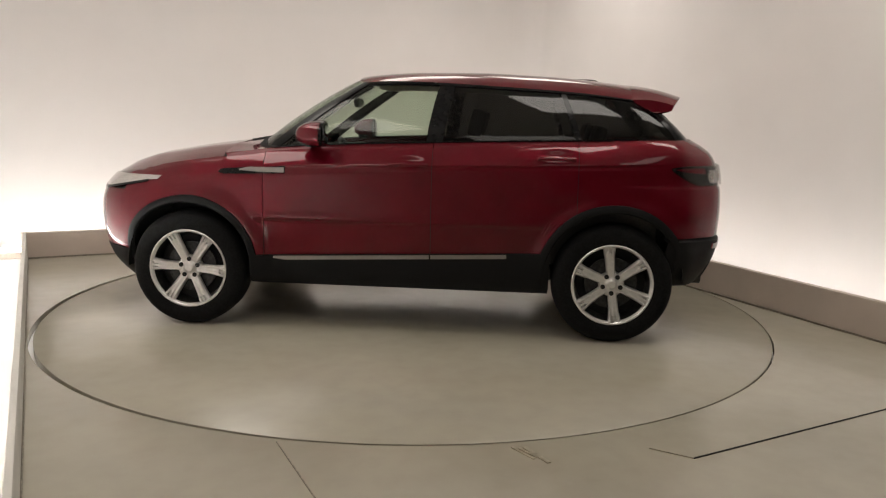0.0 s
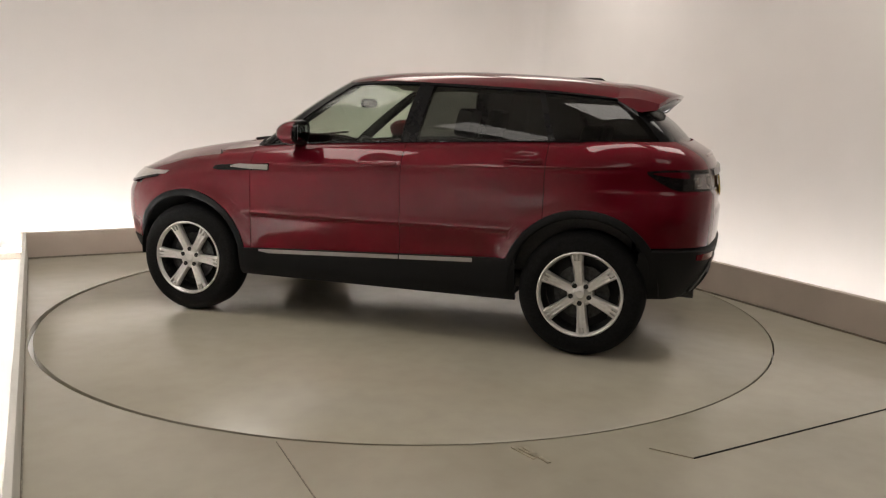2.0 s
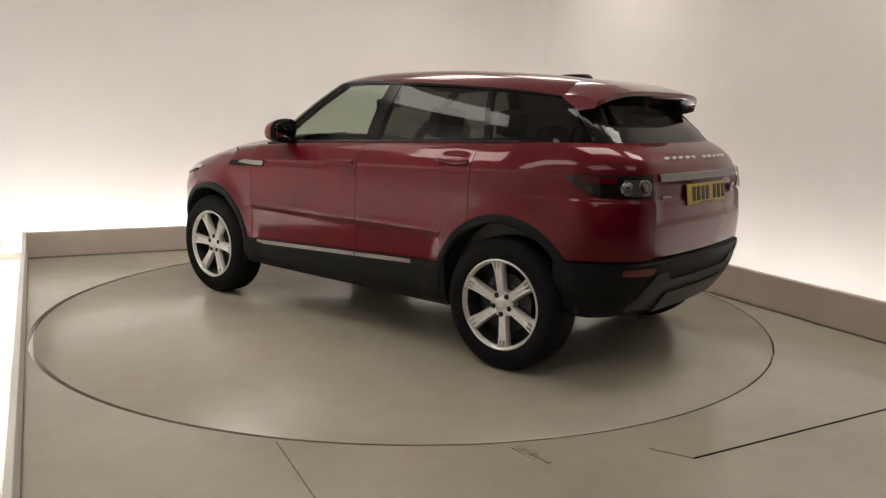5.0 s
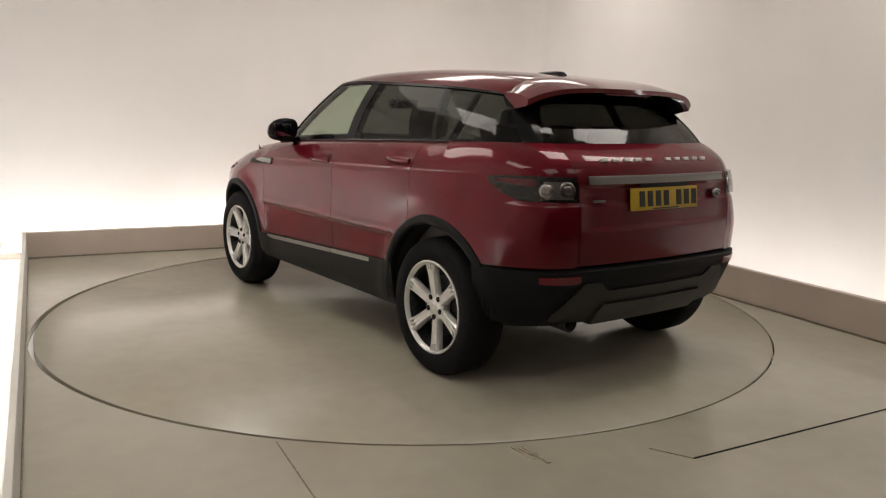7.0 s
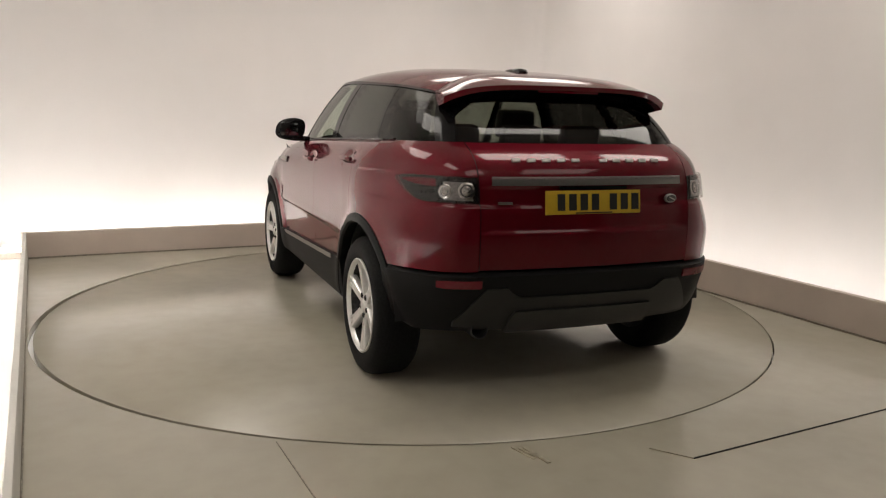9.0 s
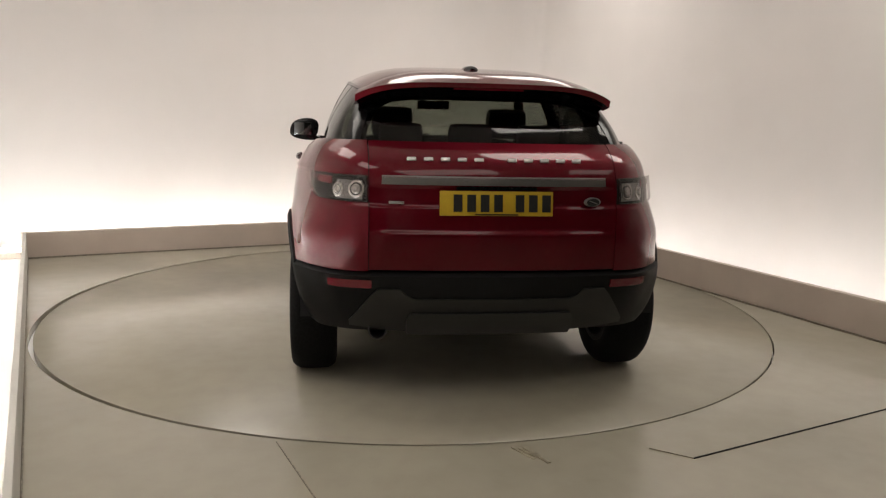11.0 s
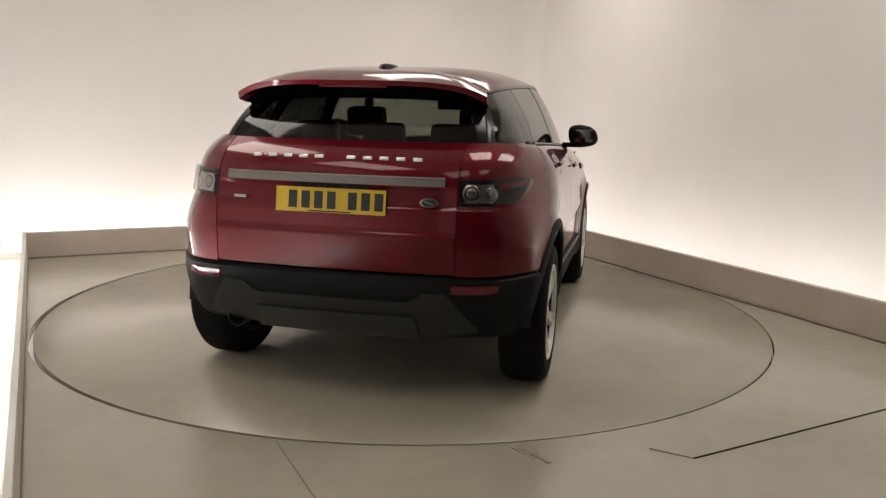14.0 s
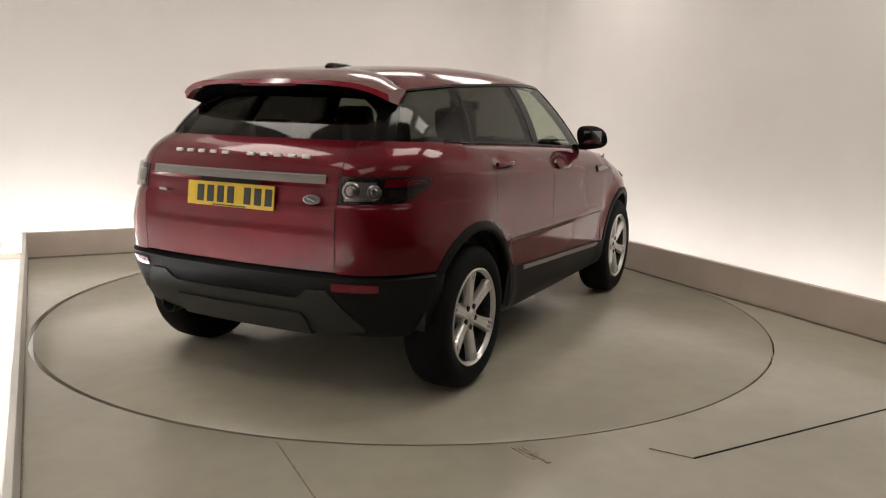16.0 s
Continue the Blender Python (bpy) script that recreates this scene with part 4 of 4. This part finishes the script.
    def spoiler():
        rows = []
        for i in range(33):
            s = -1 + 2 * i / 32
            y = 0.635 * s
            a = abs(s)
            tip = -1.785 + 0.10 * a ** 3.5
            zt = 1.520 - 0.010 * a ** 2 - 0.055 * a ** 6
            zb = zt - 0.022 - 0.012 * a ** 4
            x0 = -1.41
            r0 = roof_row(x0, 3)
            ye = r0[2].y
            z0 = r0[0].z + (roof_mid(x0) - r0[0].z) * (1 - min(a * 1.04, 1) ** 4.6)
            top = [Vector((x0 + (tip - x0) * u, y * (0.915 + 0.085 * u), z0 + (zt - z0) * u + 0.016 * math.sin(math.pi * u))) for u in linspace(0, 1, 8)]
            low = [Vector((tip + 0.012, y, zb)), Vector((tip + 0.10, y, zb + 0.006 - 0.02 * a ** 4)), Vector((-1.56, y * 0.97, 1.462 - 0.05 * a ** 5)), Vector((-1.48, y * 0.94, 1.458 - 0.04 * a ** 5))]
            rows.append(top + low)
        bm = grid_mesh(rows, close_v=True)
        bm.verts.ensure_lookup_table()
        nn = len(rows[0])
        bm.faces.new(bm.verts[:nn])
        bm.faces.new(bm.verts[-nn:])
        return bm
    sp = part("roof_spoiler", spoiler(), M_RED, car, "red roof spoiler with a dark underside")

    def under():
        rows = []
        for i in range(29):
            s = -1 + 2 * i / 28
            y = 0.60 * s
            a = abs(s)
            zt = 1.520 - 0.010 * a ** 2 - 0.055 * a ** 6
            zb = zt - 0.028 - 0.012 * a ** 4
            tip = -1.765 + 0.10 * a ** 3.5
            rows.append([Vector((tip, y, zb)), Vector((tip + 0.09, y, zb - 0.002 - 0.02 * a ** 4)), Vector((-1.57, y * 0.97, 1.446 - 0.05 * a ** 5)), Vector((-1.53, y * 0.95, 1.44 - 0.05 * a ** 5))])
        return grid_mesh(rows)
    part("spoiler_underside", under(), M_GLOSSBLACK, sp)
    part("brake_light", boxed(-1.765, -1.755, -0.17, 0.17, 1.487, 1.497, 0.002), M_REDLENS, sp)
    rows = []
    for x, w, h in ((-1.05, 0.006, 0.004), (-1.10, 0.030, 0.012), (-1.15, 0.038, 0.018), (-1.21, 0.040, 0.023), (-1.26, 0.034, 0.024), (-1.285, 0.012, 0.012)):
        z = roof_mid(x) - 0.003
        rows.append([Vector((x, w * math.cos(a), z + h * math.sin(a))) for a in linspace(0, math.pi, 9)])
    part("roof_aerial", grid_mesh(rows), M_GLOSSBLACK, roof)

    # mirrors
    for s in (1, -1):
        fix = (lambda b: b) if s > 0 else mirrored
        def shell(x0, x1, size, bulge):
            rows = []
            for i in range(12):
                u = i / 11
                f = size * max(1 - u ** bulge, 0.0004) ** 0.5
                row = []
                for q in range(28):
                    a = 2 * math.pi * q / 28
                    c, d = math.cos(a), math.sin(a)
                    c, d = math.copysign(abs(c) ** 0.76, c), math.copysign(abs(d) ** 0.76, d)
                    row.append(Vector((x0 + (x1 - x0) * u, 0.964 + 0.092 * c * f - 0.014 * d * f - 0.03 * u, 1.236 + 0.076 * d * f * (1 - 0.14 * c) - 0.006 * u)))
                rows.append(row)
            return grid_mesh(rows, close_v=True)
        m = part("door_mirror", fix(shell(0.462, 0.632, 1.0, 2.6)), M_RED, car, "red door mirror with black backing")
        part("mirror_case", fix(shell(0.468, 0.440, 1.015, 9.0)), M_GLOSSBLACK, m)
        part("mirror_glass", fix(boxed(0.437, 0.4405, 0.903, 1.026, 1.192, 1.280, 0.0015)), M_MIRROR, m)
        part("mirror_foot", fix(boxed(0.50, 0.57, 0.80, 0.93, 1.150, 1.185, 0.012)), M_GLOSSBLACK, m)

    # cabin
    cab = part("cabin_floor", boxed(-1.75, 1.0, -0.72, 0.72, 0.33, 0.42, 0.02), M_SEAT, car)
    part("dashboard", boxed(0.72, 1.08, -0.72, 0.72, 0.70, 1.12, 0.06), M_SEAT, car)
    both("door_trim", lambda: boxed(-1.6, 0.8, 0.73, 0.80, 0.45, 1.12, 0.02), M_SEAT, car)
    part("parcel_shelf", boxed(-1.80, -1.35, -0.66, 0.66, 1.10, 1.14, 0.01), M_SEAT, car)
    part("boot_wall", boxed(-1.78, -1.30, -0.70, 0.70, 0.40, 1.08, 0.02), M_SEAT, car)
    wheel_rim = revolve([(0.178 + 0.015 * math.cos(a), 0.015 * math.sin(a)) for a in linspace(0, 2 * math.pi, 9)], 30, "z")
    m = pose(0.55, -0.37, 1.00, 0, -65, 0)
    bmesh.ops.transform(wheel_rim, matrix=m, verts=wheel_rim.verts)
    sw = part("steering_wheel", wheel_rim, M_SEAT, car)
    part("steering_hub", boxed(-0.06, 0.06, -0.17, 0.17, -0.03, 0.01, 0.01, m), M_SEAT, sw)
    for y in (0.37, -0.37):
        seat = part("front_seat", boxed(-0.32, 0.22, y - 0.25, y + 0.25, 0.45, 0.64, 0.06), M_SEAT, car, "dark leather front seat")
        part("seat_back", boxed(-0.09, 0.06, -0.24, 0.24, 0.0, 0.62, 0.06, pose(-0.28, y, 0.58, 0, -16, 0)), M_SEAT, seat)
        part("headrest", boxed(-0.05, 0.06, -0.13, 0.13, 0.66, 0.85, 0.045, pose(-0.28, y, 0.58, 0, -14, 0)), M_SEAT, seat)
    bench = part("rear_seat", boxed(-1.12, -0.62, -0.64, 0.64, 0.45, 0.66, 0.06), M_SEAT, car, "dark leather rear bench")
    part("bench_back", boxed(-0.09, 0.06, -0.64, 0.64, 0.0, 0.58, 0.06, pose(-1.10, 0, 0.58, 0, -18, 0)), M_SEAT, bench)
    for y in (0.38, 0.0, -0.38):
        part("headrest", boxed(-0.04, 0.05, -0.12, 0.12, 0.56, 0.74, 0.04, pose(-1.10, y, 0.60, 0, -14, 0)), M_SEAT, bench)
    part("rear_view_mirror", boxed(0.40, 0.43, -0.12, 0.12, 1.40, 1.465, 0.012), M_GLOSSBLACK, car)

    for x in (AXLE, -AXLE):
        for s in (1, -1):
            build_wheel(car, x, s, (4 if s > 0 else 17) if x > 0 else (23 if s > 0 else 24), 90 if x > 0 else -90)
    return car


car = build_car()


# ---- what moves ----
HEADING, RATE, OFFSET = 173.30, -7.064, (0.006, -0.186, 0.0)


def motions():
    spin, ride = [], []
    for i in range(33):
        t = i * 0.5
        a = HEADING + RATE * t
        spin.append((t, pose(0, 0, 0, 0, 0, a)))
        ride.append((t, pose(0, 0, 0, 0, 0, a) @ Matrix.Translation(OFFSET)))
    walk(turntable, spin)
    walk(car, ride)


motions()
